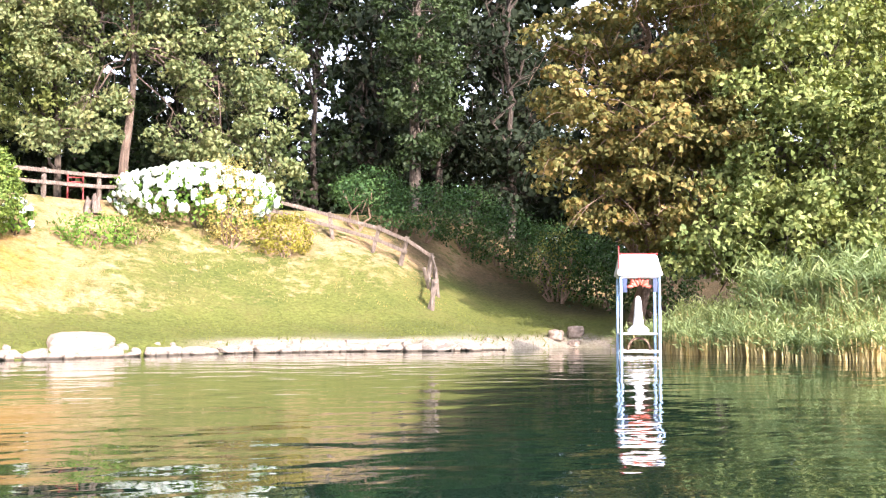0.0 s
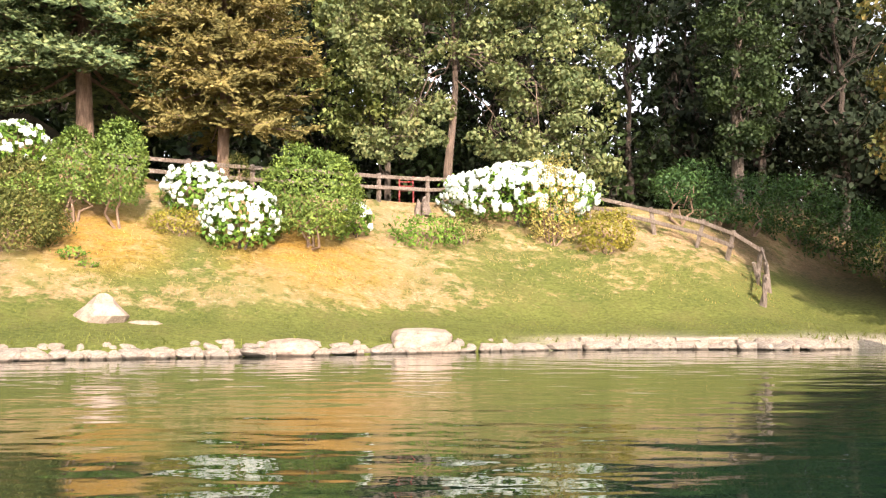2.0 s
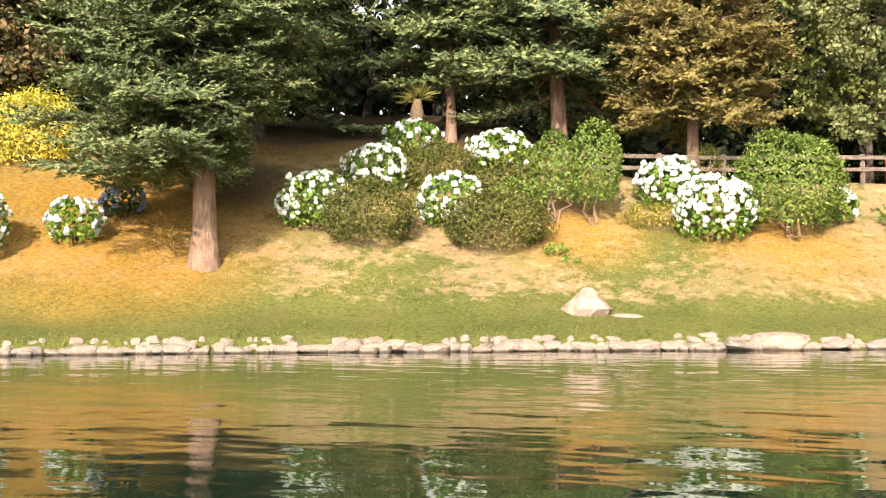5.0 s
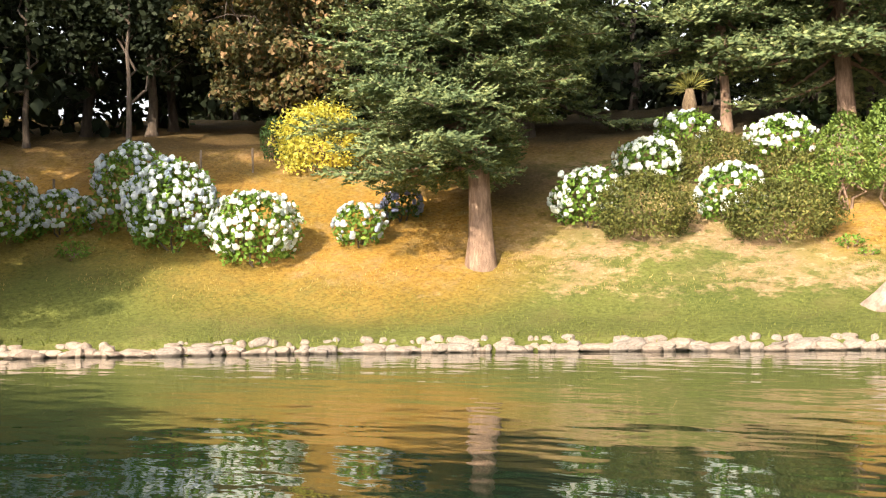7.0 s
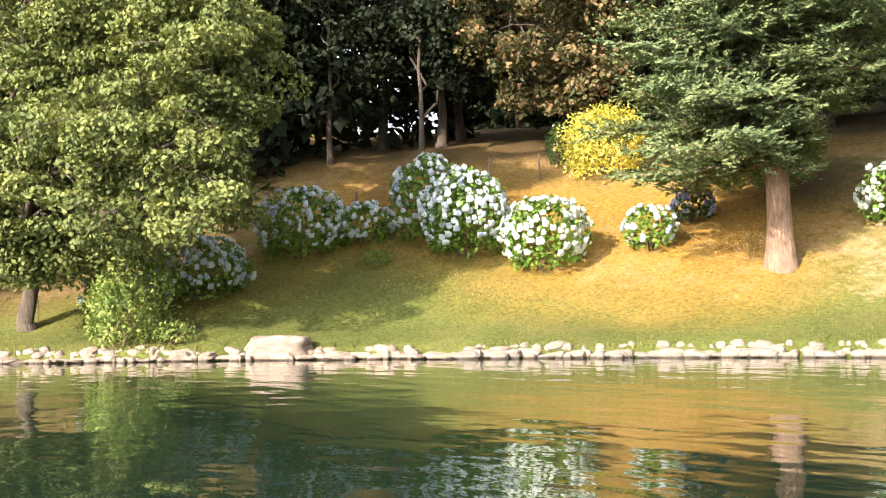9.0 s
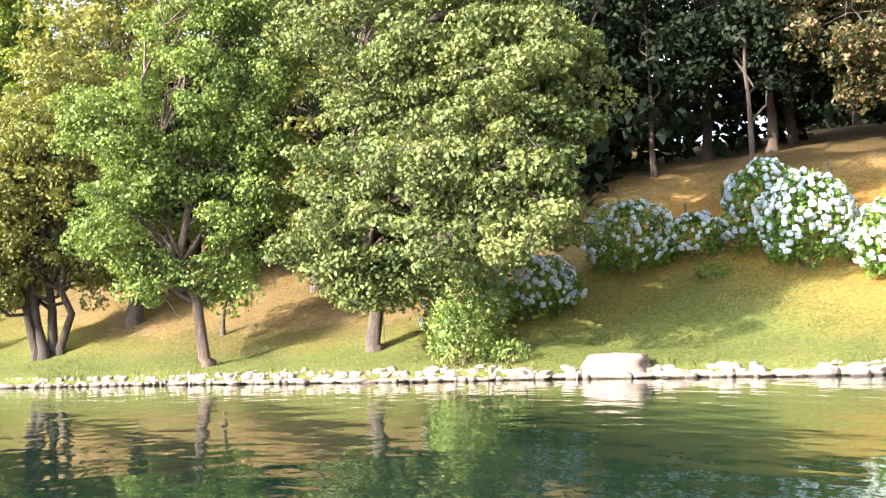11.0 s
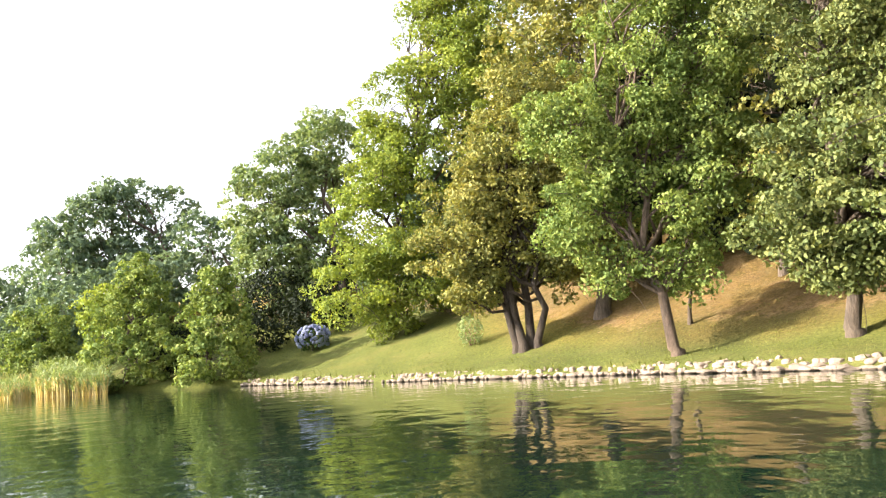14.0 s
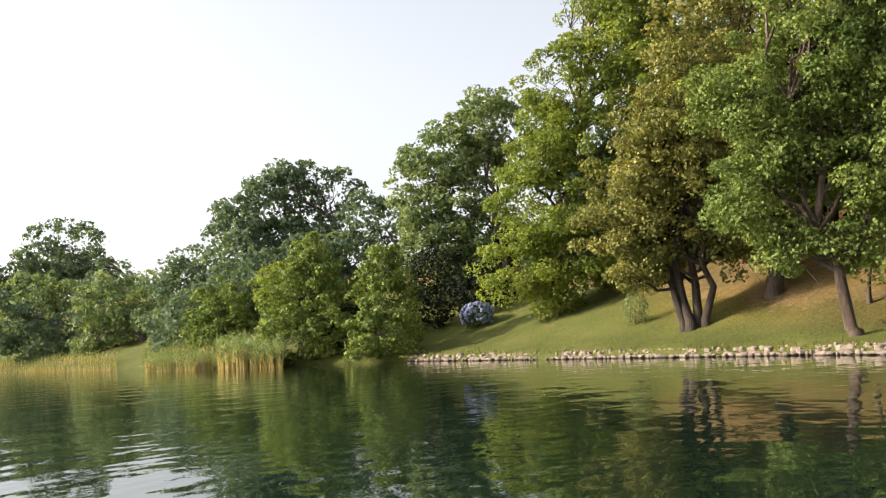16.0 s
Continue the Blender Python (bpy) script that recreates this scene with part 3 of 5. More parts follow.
def bush(name, label, base, rx, ry, h, mat, size=0.1, cover=3.2, stem=0.0, wood="bark_warm", stems=4, category="bush", group="", fill=0.75, slim=0.5, shag=0.0):
    """A rounded shrub, on bare stems where stem is above zero."""
    rng = fresh()
    ob = thing(name, label, category, *base, group=group)
    ob.rotation_euler.z = math.atan2(-base[0], base[1])
    for i in range(stems):
        w = Stems()
        a = 6.28 * i / stems + rng.normal() * 0.4
        foot = Vector((math.cos(a) * 0.07 * stems * 0.3, math.sin(a) * 0.07 * stems * 0.3, -0.08))
        w.tube(bent(foot, (math.cos(a) * rx * 0.55, math.sin(a) * ry * 0.55, stem + h * 0.55), rng, 5, 0.05, 0.3), taper(0.05 if stem else 0.03, 0.012, 5), 5)
        link_mesh("stem", w.mesh("stem"), wood, ob)
    area = 4 * math.pi * ((rx * ry + (rx + ry) * h * 0.5) / 3)
    n = int(cover * area / (size * size))
    p, d = dome_points(rng, n, rx, ry, h)
    mid = np.array([0, 0, h * 0.5])
    depth = np.where(rng.uniform(size=n) < 0.55, rng.normal(1.0, 0.05 + shag, n), rng.uniform(fill, 1.0, n))
    p = mid + (p - mid) * depth[:, None]
    p[:, 2] += stem
    link_mesh("leaves", quads("leaves", leaf_verts(rng, p, d, size, slim, 0.25, 0.1, 0.4)), mat, ob)
    return ob


HEADS = {}


def flower_head(kind):
    if kind not in HEADS:
        rng = np.random.default_rng(5)
        bm = bmesh.new()
        bmesh.ops.create_icosphere(bm, subdivisions=2, radius=1)
        for v in bm.verts:
            v.co *= 1 + rng.uniform(-0.3, 0.24)
            v.co.z *= 0.78
        me = bpy.data.meshes.new("flower_head")
        bm.to_mesh(me)
        bm.free()
        me.materials.append(MATS[kind])
        HEADS[kind] = me
    return HEADS[kind]


def hydrangea(label, base, rx, ry, h, heads, petal, mat="leaf_hydrangea", head=0.088, low=-0.6, group="hydrangeas on the bank", tight=0.66, bare=1.0, more=0):
    rng = fresh()
    ob = bush("hydrangea", label, base, rx, ry, h, mat, 0.15, 3.0, 0, "bark_grey", 3, "hydrangea", group, 0.7, 0.62)
    placed = []
    heads = min(290, int(heads * 2.1))
    tries = 0
    while len(placed) < heads and tries < heads * 30:
        tries += 1
        p, d = dome_points(rng, 1, rx, ry, h)
        p, d = p[0], d[0]
        if d[2] < low or d[1] > 0.75 or p[2] < 0.14:
            continue
        r = head * rng.choice([0.55, 0.75, 0.9, 1.05, 1.2])
        if noise.noise(Vector(p) * 2.3 + Vector(base[:1] * 3)) + 0.45 * d[2] < rng.uniform(-0.55, 0.1) - 0.6 * (1 - bare):
            continue
        if any((p[0] - q[0]) ** 2 + (p[1] - q[1]) ** 2 + (p[2] - q[2]) ** 2 < ((r + q[3]) * tight) ** 2 for q in placed):
            continue
        placed.append((*p, r))
        f = new("flower_head", flower_head(petal))
        f.parent = ob
        f.location = Vector(p) + Vector(d) * r * 0.35
        f.rotation_euler = Vector(d).to_track_quat("Z", "Y").to_euler()
        f.scale = (r * rng.uniform(0.8, 1.25), r * rng.uniform(0.8, 1.2), r * rng.uniform(0.75, 1.1))
    if more:
        # the crowded smaller heads between them, too many to tell apart
        bm = bmesh.new()
        for i in range(more * 6):
            p, d = dome_points(rng, 1, rx, ry, h)
            p, d = p[0], d[0]
            if d[2] < -0.1 or d[1] > 0.6 or (i >= more and d[2] < 0.3):
                continue
            r = head * rng.uniform(0.5, 0.85)
            n = len(bm.verts)
            bm.from_mesh(flower_head(petal))
            bm.verts.ensure_lookup_table()
            bmesh.ops.transform(bm, matrix=Matrix.LocRotScale(Vector(p) + Vector(d) * r * 0.2, Vector(d).to_track_quat("Z", "Y"), (r, r, r)), verts=bm.verts[n:])
            if len(bm.verts) > 9000:
                break
        tagged(part("flower_cluster", bm, petal, ob, smooth=False), kind="stuff")
    return ob

# ---- trees ----
broadleaf("tree", "tall maple with yellow-green leaves behind the fence", (2.5, 38.6), (0.25, 15, 0.4, 0),
     [(0.3, 37.9, 10.6, 1.5, 1.5), (0.6, 37.8, 7.4, 1.2, 0.7), (1.4, 37.9, 8.8, 0.8, 0.5), (4.0, 37.9, 10.9, 1.5, 1.2), (5.6, 37.4, 9.4, 1.3, 0.9), (7.2, 37.3, 10.7, 1.5, 1.7), (7.5, 37.2, 8.4, 1.1, 1.3), (6.6, 37.2, 7.2, 1.2, 0.8), (8.0, 37.0, 6.6, 0.7, 1.0), (4.6, 37.6, 7.3, 1.0, 0.6), (3.5, 37.9, 13.4, 2.4, 1.2), (0.8, 37.8, 13.0, 1.5, 1.0), (6.2, 37.6, 13.2, 1.6, 1.0), (3.6, 37.8, 16.2, 4.0, 2.0), (-1.0, 37.9, 12.0, 1.1, 1.2)], "leaf_maple", 0.2, 3.0, clump=0.8, wood="bark_oak", follow=0.1, wander=0.03, twigs=40, forks=0.5)
broadleaf("tree", "tall trunk wrapped in dark ivy beside the path", (14, 38.9), (0.32, 19, 0.2, 0),
     [(14.0, 38.5, 7.7, 0.75, 0.8), (14.0, 38.5, 8.8, 1.1, 1.3), (14.0, 38.5, 10.9, 1.6, 1.8), (13.9, 38.6, 13.5, 1.8, 2.1), (14.0, 38.6, 16.6, 2.1, 2.5), (13.1, 38.9, 19.2, 3.0, 2.8)], "leaf_ivy", 0.2, follow=0, wander=0.03)
broadleaf("tree", "large chestnut with browning leaves over the reed bed", (17.6, 27.6), (0.3, 13, -0.3, -0.3),
     [(15.1, 24.9, 4.6, 1.6, 1.0), (16.1, 24.3, 6.4, 2.1, 1.6), (14.5, 25.3, 8.1, 1.5, 1.5), (17.0, 23.8, 4.6, 1.8, 1.5), (16.5, 24.1, 9.0, 2.4, 1.6), (17.5, 23.4, 6.9, 1.9, 1.8), (16.1, 24.4, 3.5, 1.5, 0.6), (16.8, 23.9, 11.7, 3.1, 1.9), (14.2, 25.5, 5.8, 0.8, 0.8)], "leaf_chestnut", 0.2, 3.0, wood="bark_warm", twigs=170, flat=0.3)
broadleaf("tree", "walnut tree with green leaves at the reed bed", (21.6, 24.2), (0.28, 13, -0.3, -0.2),
     [(19.1, 20.9, 5.1, 1.9, 1.7), (19.6, 20.4, 7.4, 2.0, 1.9), (18.0, 21.8, 3.0, 1.9, 0.9), (19.6, 20.5, 3.3, 1.7, 0.9), (18.1, 21.7, 5.1, 1.4, 1.3), (18.5, 21.4, 7.5, 1.6, 1.6), (16.9, 22.6, 2.5, 1.1, 0.7), (20.7, 19.3, 5.4, 1.9, 2.4), (19.5, 20.6, 10.3, 3.0, 2.0)], "leaf_walnut", 0.18, twigs=60)
broadleaf("tree", "beech with reddish brown leaves at the wood's edge", (-27, 25.9), (0.28, 17, -0.4, 0),
     [(-26.2, 23.8, 9.1, 2.0, 1.0), (-27.0, 23.0, 11.0, 2.4, 1.4), (-25.1, 25.0, 10.9, 1.6, 1.6), (-26.6, 23.4, 13.6, 3.5, 2.2), (-25.5, 24.5, 8.7, 1.2, 0.8)], "leaf_beech", 0.22)
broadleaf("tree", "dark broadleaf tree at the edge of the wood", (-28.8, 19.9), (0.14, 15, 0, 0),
     [(-29.8, 21.1, 10.9, 2.0, 1.2), (-30.4, 20.2, 12.8, 3.0, 1.8), (-29.2, 21.9, 9.6, 1.4, 0.7)], "leaf_dark_shade", 0.26, wander=0.02, follow=0)
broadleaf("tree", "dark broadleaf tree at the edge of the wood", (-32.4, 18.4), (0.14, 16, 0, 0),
     [(-33.4, 19.2, 11.0, 2.3, 1.5), (-33.8, 18.6, 13.1, 3.0, 1.9), (-34.4, 17.3, 10.0, 2.1, 1.7)], "leaf_dark_shade", 0.26, wander=0.02, follow=0)
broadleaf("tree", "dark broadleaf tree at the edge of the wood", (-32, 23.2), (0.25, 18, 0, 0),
     [(-32.8, 25.4, 12.0, 2.3, 1.4), (-33.7, 24.2, 14.6, 3.4, 2.3)], "leaf_dark_shade", 0.28, wander=0.02, follow=0)
broadleaf("tree", "broad alder with hanging boughs at the water's edge", (-28.5, 6.9), (0.27, 11, 0, -2.2),
     [(-26.8, 5.6, 3.7, 1.5, 0.7), (-24.6, 7.8, 3.5, 1.9, 1.0), (-26.5, 6.8, 5.5, 2.0, 0.9), (-23.7, 8.7, 4.9, 1.6, 1.0), (-26.2, 7.9, 7.3, 2.5, 1.3), (-22.9, 9.3, 3.5, 1.1, 0.8), (-26.6, 6.4, 9.1, 2.0, 1.3), (-24.2, 8.8, 8.6, 2.1, 1.4), (-26.7, 6.0, 2.6, 0.6, 0.7), (-26.3, 7.4, 2.6, 0.9, 0.5), (-26.5, 6.6, 2.4, 0.9, 0.5), (-27.0, 4.9, 3.2, 0.9, 0.5), (-26.1, 8.2, 11.5, 3.1, 1.7), (-23.2, 9.8, 6.5, 0.9, 1.2), (-22.5, 9.6, 5.5, 1.1, 0.7), (-22.4, 10.3, 7.0, 1.1, 0.9), (-23.0, 9.0, 4.3, 1.2, 0.6), (-23.1, 8.6, 6.5, 1.5, 0.9), (-22.8, 9.3, 8.1, 1.5, 0.9), (-24.0, 7.6, 5.3, 1.4, 0.8), (-26.5, 5.3, 3.7, 0.6, 0.3), (-26.2, 5.8, 3.1, 0.4, 0.4), (-23.8, 8.0, 4.1, 1.0, 0.6), (-23.7, 7.5, 4.4, 0.9, 0.5), (-26.0, 7.1, 6.2, 1.2, 0.6), (-26.3, 6.2, 4.6, 0.9, 0.4), (-23.0, 8.6, 4.4, 0.7, 0.4), (-23.2, 7.8, 5.1, 0.9, 0.5), (-25.6, 6.6, 8.0, 1.2, 0.8), (-22.6, 9.0, 3.6, 0.7, 0.4), (-22.9, 8.8, 4.2, 0.7, 0.5), (-26.2, 7.3, 10.5, 1.2, 0.8), (-23.0, 8.8, 8.3, 0.9, 0.6), (-23.6, 8.6, 7.8, 0.9, 0.6), (-26.0, 5.7, 2.4, 0.4, 0.3), (-25.9, 6.8, 2.7, 0.6, 0.3), (-26.3, 6.5, 2.7, 0.4, 0.3), (-26.2, 5.4, 3.1, 0.4, 0.3), (-24.6, 8.2, 10.2, 1.3, 0.9), (-22.4, 9.6, 6.8, 0.6, 0.6), (-22.4, 9.2, 6.6, 0.6, 0.6), (-22.4, 9.1, 6.1, 0.6, 0.4), (-22.3, 8.7, 4.8, 0.7, 0.4), (-22.3, 9.8, 7.6, 0.7, 0.6), (-22.3, 9.0, 5.8, 0.7, 0.4), (-23.4, 7.9, 5.9, 0.9, 0.5), (-21.5, 8.9, 4.0, 0.9, 0.6), (-21.2, 8.9, 5.2, 1.0, 0.6), (-21.1, 8.8, 6.4, 1.0, 0.7), (-21.8, 8.7, 3.1, 0.7, 0.4), (-28.8, 7.8, 8.2, 1.8, 1.0), (-29.5, 7.0, 10.6, 2.0, 1.2), (-28.0, 8.6, 12.6, 2.4, 1.4), (-24.6, 9.6, 12.0, 2.2, 1.4)], "leaf_alder", 0.145, 2.9, follow=0.3, twigs=60, flat=0.29)
broadleaf("tree", "oak with a leaning forked trunk on the bank", (-31.6, 2.7), (0.21, 12, 0, -3.4),
     [(-32.0, 0.0, 7.5, 1.4, 1.2), (-31.9, 2.0, 9.0, 1.7, 1.7), (-31.8, 3.7, 7.7, 1.4, 1.7), (-31.8, 3.4, 4.9, 1.3, 1.1), (-32.0, 0.6, 5.2, 1.4, 0.9), (-31.8, 3.3, 3.2, 0.8, 0.9), (-32.0, 1.4, 6.6, 1.5, 1.2), (-31.6, 4.5, 9.9, 1.5, 1.5), (-31.8, 3.2, 11.7, 1.9, 1.5), (-31.9, 2.2, 13.7, 2.4, 1.7), (-31.6, 4.8, 6.0, 1.0, 1.2), (-32.0, 1.4, 3.0, 0.8, 0.5), (-32.0, 0.1, 4.2, 0.9, 0.7), (-31.2, 0.2, 7.2, 0.9, 0.7), (-31.5, 0.5, 6.4, 0.9, 0.6), (-31.1, 2.8, 8.3, 0.9, 1.1), (-31.4, 1.7, 7.7, 0.9, 0.7), (-31.2, 4.3, 7.0, 0.6, 0.7), (-31.4, 3.2, 3.8, 0.5, 0.6), (-31.0, 4.0, 5.7, 0.6, 0.7), (-31.4, 0.6, 4.9, 0.6, 0.4), (-31.5, 1.2, 5.8, 0.9, 0.6), (-31.2, 2.1, 3.2, 0.5, 0.3), (-31.0, 3.8, 10.7, 0.9, 0.9), (-31.3, 4.0, 9.0, 0.9, 0.9), (-31.2, 2.6, 12.5, 1.2, 0.9), (-31.2, 3.1, 11.7, 0.9, 0.9), (-31.6, 0.8, 3.6, 0.5, 0.3)], "leaf_oak", 0.14, 2.9, 0.8, wood="bark_oak", follow=0, twigs=30)
broadleaf("tree", "tree with a cluster of dark stems on the bank", (-38.4, -1.9), (0.21, 10, 0, -1.0),
     [(-39.0, -2.7, 5.2, 1.9, 1.3), (-38.9, -4.1, 6.2, 1.6, 1.4), (-39.0, -1.0, 6.6, 1.7, 1.5), (-39.0, -1.8, 8.4, 2.1, 1.7), (-38.9, -3.6, 3.7, 1.1, 0.8), (-39.0, -0.2, 4.5, 1.1, 0.7), (-39.0, -0.9, 10.8, 1.9, 1.7), (-38.9, -3.8, 2.8, 0.8, 0.6), (-39.0, -0.7, 3.6, 0.9, 0.7), (-39.0, -2.4, 4.0, 1.3, 0.6), (-38.8, -4.8, 4.7, 1.1, 0.9), (-39.0, 0.3, 7.5, 1.3, 1.3), (-39.0, -2.7, 6.9, 1.7, 1.3), (-39.0, 0.6, 5.5, 1.1, 1.1), (-38.4, -2.7, 4.4, 0.8, 0.4), (-38.9, -2.7, 6.2, 1.1, 0.8), (-38.4, -3.3, 6.7, 1.0, 0.8), (-38.5, -4.0, 5.3, 0.7, 0.6), (-38.4, 0.1, 7.0, 0.8, 0.8), (-38.5, -1.9, 6.8, 1.1, 0.8), (-38.8, -2.3, 7.9, 1.1, 0.8), (-38.5, -1.4, 7.6, 1.1, 0.9), (-38.3, -3.6, 3.3, 0.5, 0.4), (-38.7, -2.9, 3.7, 0.7, 0.4), (-38.4, -0.4, 3.9, 0.6, 0.4), (-38.5, 0.0, 5.2, 0.7, 0.4), (-38.5, -1.2, 9.4, 1.2, 1.1), (-38.3, -0.3, 9.4, 0.8, 0.8), (-38.3, -3.2, 3.4, 0.5, 0.4), (-38.6, -1.5, 4.0, 0.6, 0.4), (-38.2, -4.0, 4.0, 0.7, 0.5), (-38.5, 0.5, 6.7, 0.7, 0.7), (-38.6, -0.1, 6.1, 0.7, 0.7)], "leaf_olive", 0.155, 2.7, 0.8, stems=((-0.1, -0.42, 0.9), (0.12, -0.16, 1), (-0.05, 0.12, 1), (0.15, 0.36, 0.85)), wood="bark_dark", follow=0.2, twigs=20)
broadleaf("tree", "tree on the grassy slope behind the oaks", (-39.2, 0.9), (0.35, 14, 0, 0),
     [(-40.5, 1.0, 3.9, 1.3, 0.8), (-40.5, 0.1, 12.5, 2.6, 2.2), (-40.5, 1.5, 15.2, 3.1, 2.2), (-40.5, 1.5, 5.2, 1.3, 0.9)], "leaf_olive", 0.24)
broadleaf("tree", "slim tree on the shaded slope", (-36.3, 6.9), (0.2, 13, 0.2, 0),
     [(-37.7, 7.2, 4.7, 1.5, 1.0), (-37.7, 7.5, 6.8, 1.9, 1.5), (-37.8, 6.7, 9.8, 2.1, 1.9)], "leaf_olive", 0.24)
broadleaf("tree", "young twin-stemmed tree on the slope", (-34.8, 3.5), (0.09, 5, 0, 0),
     [(-34.3, 3.6, 3.3, 0.8, 0.9), (-34.3, 3.5, 4.7, 0.7, 0.7)], "leaf_oak", 0.17)
broadleaf("tree", "tall robinia with bright green leaves and an open top", (-50, -8.8), (0.25, 17, 0.6, -0.4),
     [(-47.8, -8.8, 6.7, 2.4, 2.1), (-47.5, -10.1, 4.2, 2.0, 1.3), (-48.1, -7.0, 9.8, 2.4, 2.1), (-47.9, -8.0, 12.7, 1.6, 1.8), (-48.3, -5.4, 14.7, 2.1, 2.1), (-48.4, -3.8, 16.9, 2.4, 1.8), (-48.5, -3.1, 12.5, 2.4, 2.1), (-48.2, -6.4, 4.8, 1.6, 1.6), (-48.2, -6.3, 17.7, 1.3, 0.7), (-47.8, -9.0, 9.3, 1.6, 1.3), (-48.4, -4.5, 19.9, 2.9, 1.6), (-47.8, -8.9, 2.6, 0.8, 1.1), (-47.9, -8.0, 3.0, 1.1, 0.8), (-47.0, -9.3, 8.1, 1.0, 0.8), (-47.1, -9.2, 5.5, 1.2, 0.8), (-46.9, -9.4, 3.3, 0.5, 0.7), (-47.1, -8.9, 3.5, 0.7, 0.5), (-47.5, -7.8, 9.7, 1.0, 0.8), (-47.6, -7.5, 11.0, 1.0, 1.1), (-47.4, -6.7, 13.9, 1.0, 1.1), (-47.8, -4.3, 16.0, 1.3, 1.1), (-47.7, -5.6, 16.1, 0.8, 0.4), (-47.6, -5.2, 17.4, 0.8, 0.4), (-47.7, -4.2, 13.5, 1.3, 1.3), (-48.1, -3.5, 14.9, 1.5, 1.1), (-47.4, -7.2, 3.7, 0.7, 0.5), (-47.4, -7.7, 5.7, 1.0, 1.0), (-47.9, -5.2, 18.8, 0.8, 0.4), (-47.8, -4.1, 18.3, 1.5, 1.0), (-47.3, -8.2, 2.8, 0.5, 0.5)], "leaf_robinia", 0.18, 2.6, twigs=90)
broadleaf("tree", "tall poplar with grey-green leaves on the far lawn", (-58, -13), (0.3, 15, 0, 0),
     [(-59.6, -15.6, 9.3, 2.4, 2.7), (-60.0, -14.1, 12.9, 2.0, 2.4), (-59.3, -16.8, 6.2, 2.4, 2.0), (-58.9, -18.2, 8.1, 1.7, 2.0), (-59.8, -14.8, 6.8, 2.4, 2.0), (-59.3, -16.8, 11.9, 2.0, 2.0), (-58.9, -18.2, 10.3, 1.8, 2.2), (-60.0, -14.1, 13.8, 2.0, 2.0)], "leaf_poplar", 0.28, cover=3.2)
broadleaf("tree", "rounded bushy tree at the water's edge", (-49.3, -18.2), (0.15, 4.6, 0, 0),
     [(-48.6, -17.4, 1.4, 1.8, 1.3), (-48.7, -17.3, 3.0, 1.5, 1.3), (-48.7, -17.2, 4.4, 1.0, 1.1), (-48.7, -17.1, 5.1, 0.6, 0.7)], "leaf_oak", 0.22, cover=4.2, clump=0.7)
broadleaf("tree", "rounded bushy tree at the water's edge", (-51.2, -23.2), (0.15, 5.6, 0, 0),
     [(-51.0, -22.3, 1.8, 2.3, 1.5), (-51.0, -22.3, 3.6, 1.8, 1.5), (-51.1, -22.1, 5.1, 1.3, 1.2), (-51.1, -22.0, 5.9, 0.7, 0.8)], "leaf_oak", 0.22, cover=4.2, clump=0.7)
broadleaf("tree", "small bushy tree beside the reeds", (-55, -26), (0.12, 4.5, 0, 0),
     [(-53.3, -25.6, 3.4, 1.1, 1.6), (-53.4, -25.4, 4.2, 0.8, 1.0)], "leaf_robinia", 0.24)
broadleaf("tree", "rounded bushy tree beside the reeds", (-58, -32), (0.15, 5.0, 0, 0),
     [(-57.3, -31.1, 2.6, 1.9, 1.5), (-57.3, -30.9, 3.8, 1.5, 1.4), (-57.5, -30.7, 1.7, 1.8, 1.1)], "leaf_oak", 0.24, cover=4.2, clump=0.7)
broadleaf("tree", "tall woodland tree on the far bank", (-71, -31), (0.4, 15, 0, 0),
     [(-69.9, -34.9, 10.3, 3.0, 2.6), (-69.3, -36.1, 8.2, 3.0, 2.6), (-70.8, -33.1, 8.5, 3.0, 3.0), (-70.5, -33.7, 12.4, 2.2, 2.2)], "leaf_hazed", 0.42, clump=1.3)
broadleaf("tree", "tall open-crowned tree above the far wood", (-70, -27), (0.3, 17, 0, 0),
     [(-70.2, -31.9, 13.0, 1.3, 1.5), (-71.5, -29.1, 12.1, 1.7, 2.1), (-71.3, -29.6, 9.1, 1.9, 2.1), (-70.6, -31.1, 9.2, 1.7, 2.1), (-70.8, -30.8, 13.9, 1.1, 0.8), (-69.9, -32.7, 13.5, 0.9, 0.8)], "leaf_hazed", 0.36)
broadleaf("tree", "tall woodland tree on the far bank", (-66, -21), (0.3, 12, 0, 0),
     [(-66.8, -24.5, 9.1, 1.8, 2.2), (-66.6, -25.2, 6.8, 2.4, 2.4)], "leaf_hazed", 0.38)
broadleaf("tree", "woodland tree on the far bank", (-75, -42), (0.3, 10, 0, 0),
     [(-75.7, -43.2, 7.2, 2.4, 2.4), (-75.0, -44.4, 4.9, 2.9, 2.9), (-76.8, -41.2, 5.7, 2.4, 2.4)], "leaf_hazed", 0.42, clump=1.3)
broadleaf("tree", "pale willow on the far bank", (-78, -50), (0.3, 9, 0, 0),
     [(-79.8, -51.8, 5.4, 2.6, 2.9), (-78.5, -53.8, 5.0, 2.1, 2.9), (-80.8, -50.2, 2.8, 2.1, 1.8), (-77.8, -54.8, 3.1, 1.8, 1.8)], "leaf_poplar", 0.46, clump=1.4)
broadleaf("tree", "pale willow on the far bank", (-86, -64), (0.3, 10, 0, 0),
     [(-85.9, -67.3, 6.5, 2.4, 3.0), (-87.5, -65.2, 4.1, 2.1, 2.1), (-84.9, -68.5, 3.2, 2.4, 1.8), (-87.2, -65.6, 7.5, 2.1, 2.1)], "leaf_poplar", 0.5, clump=1.5)
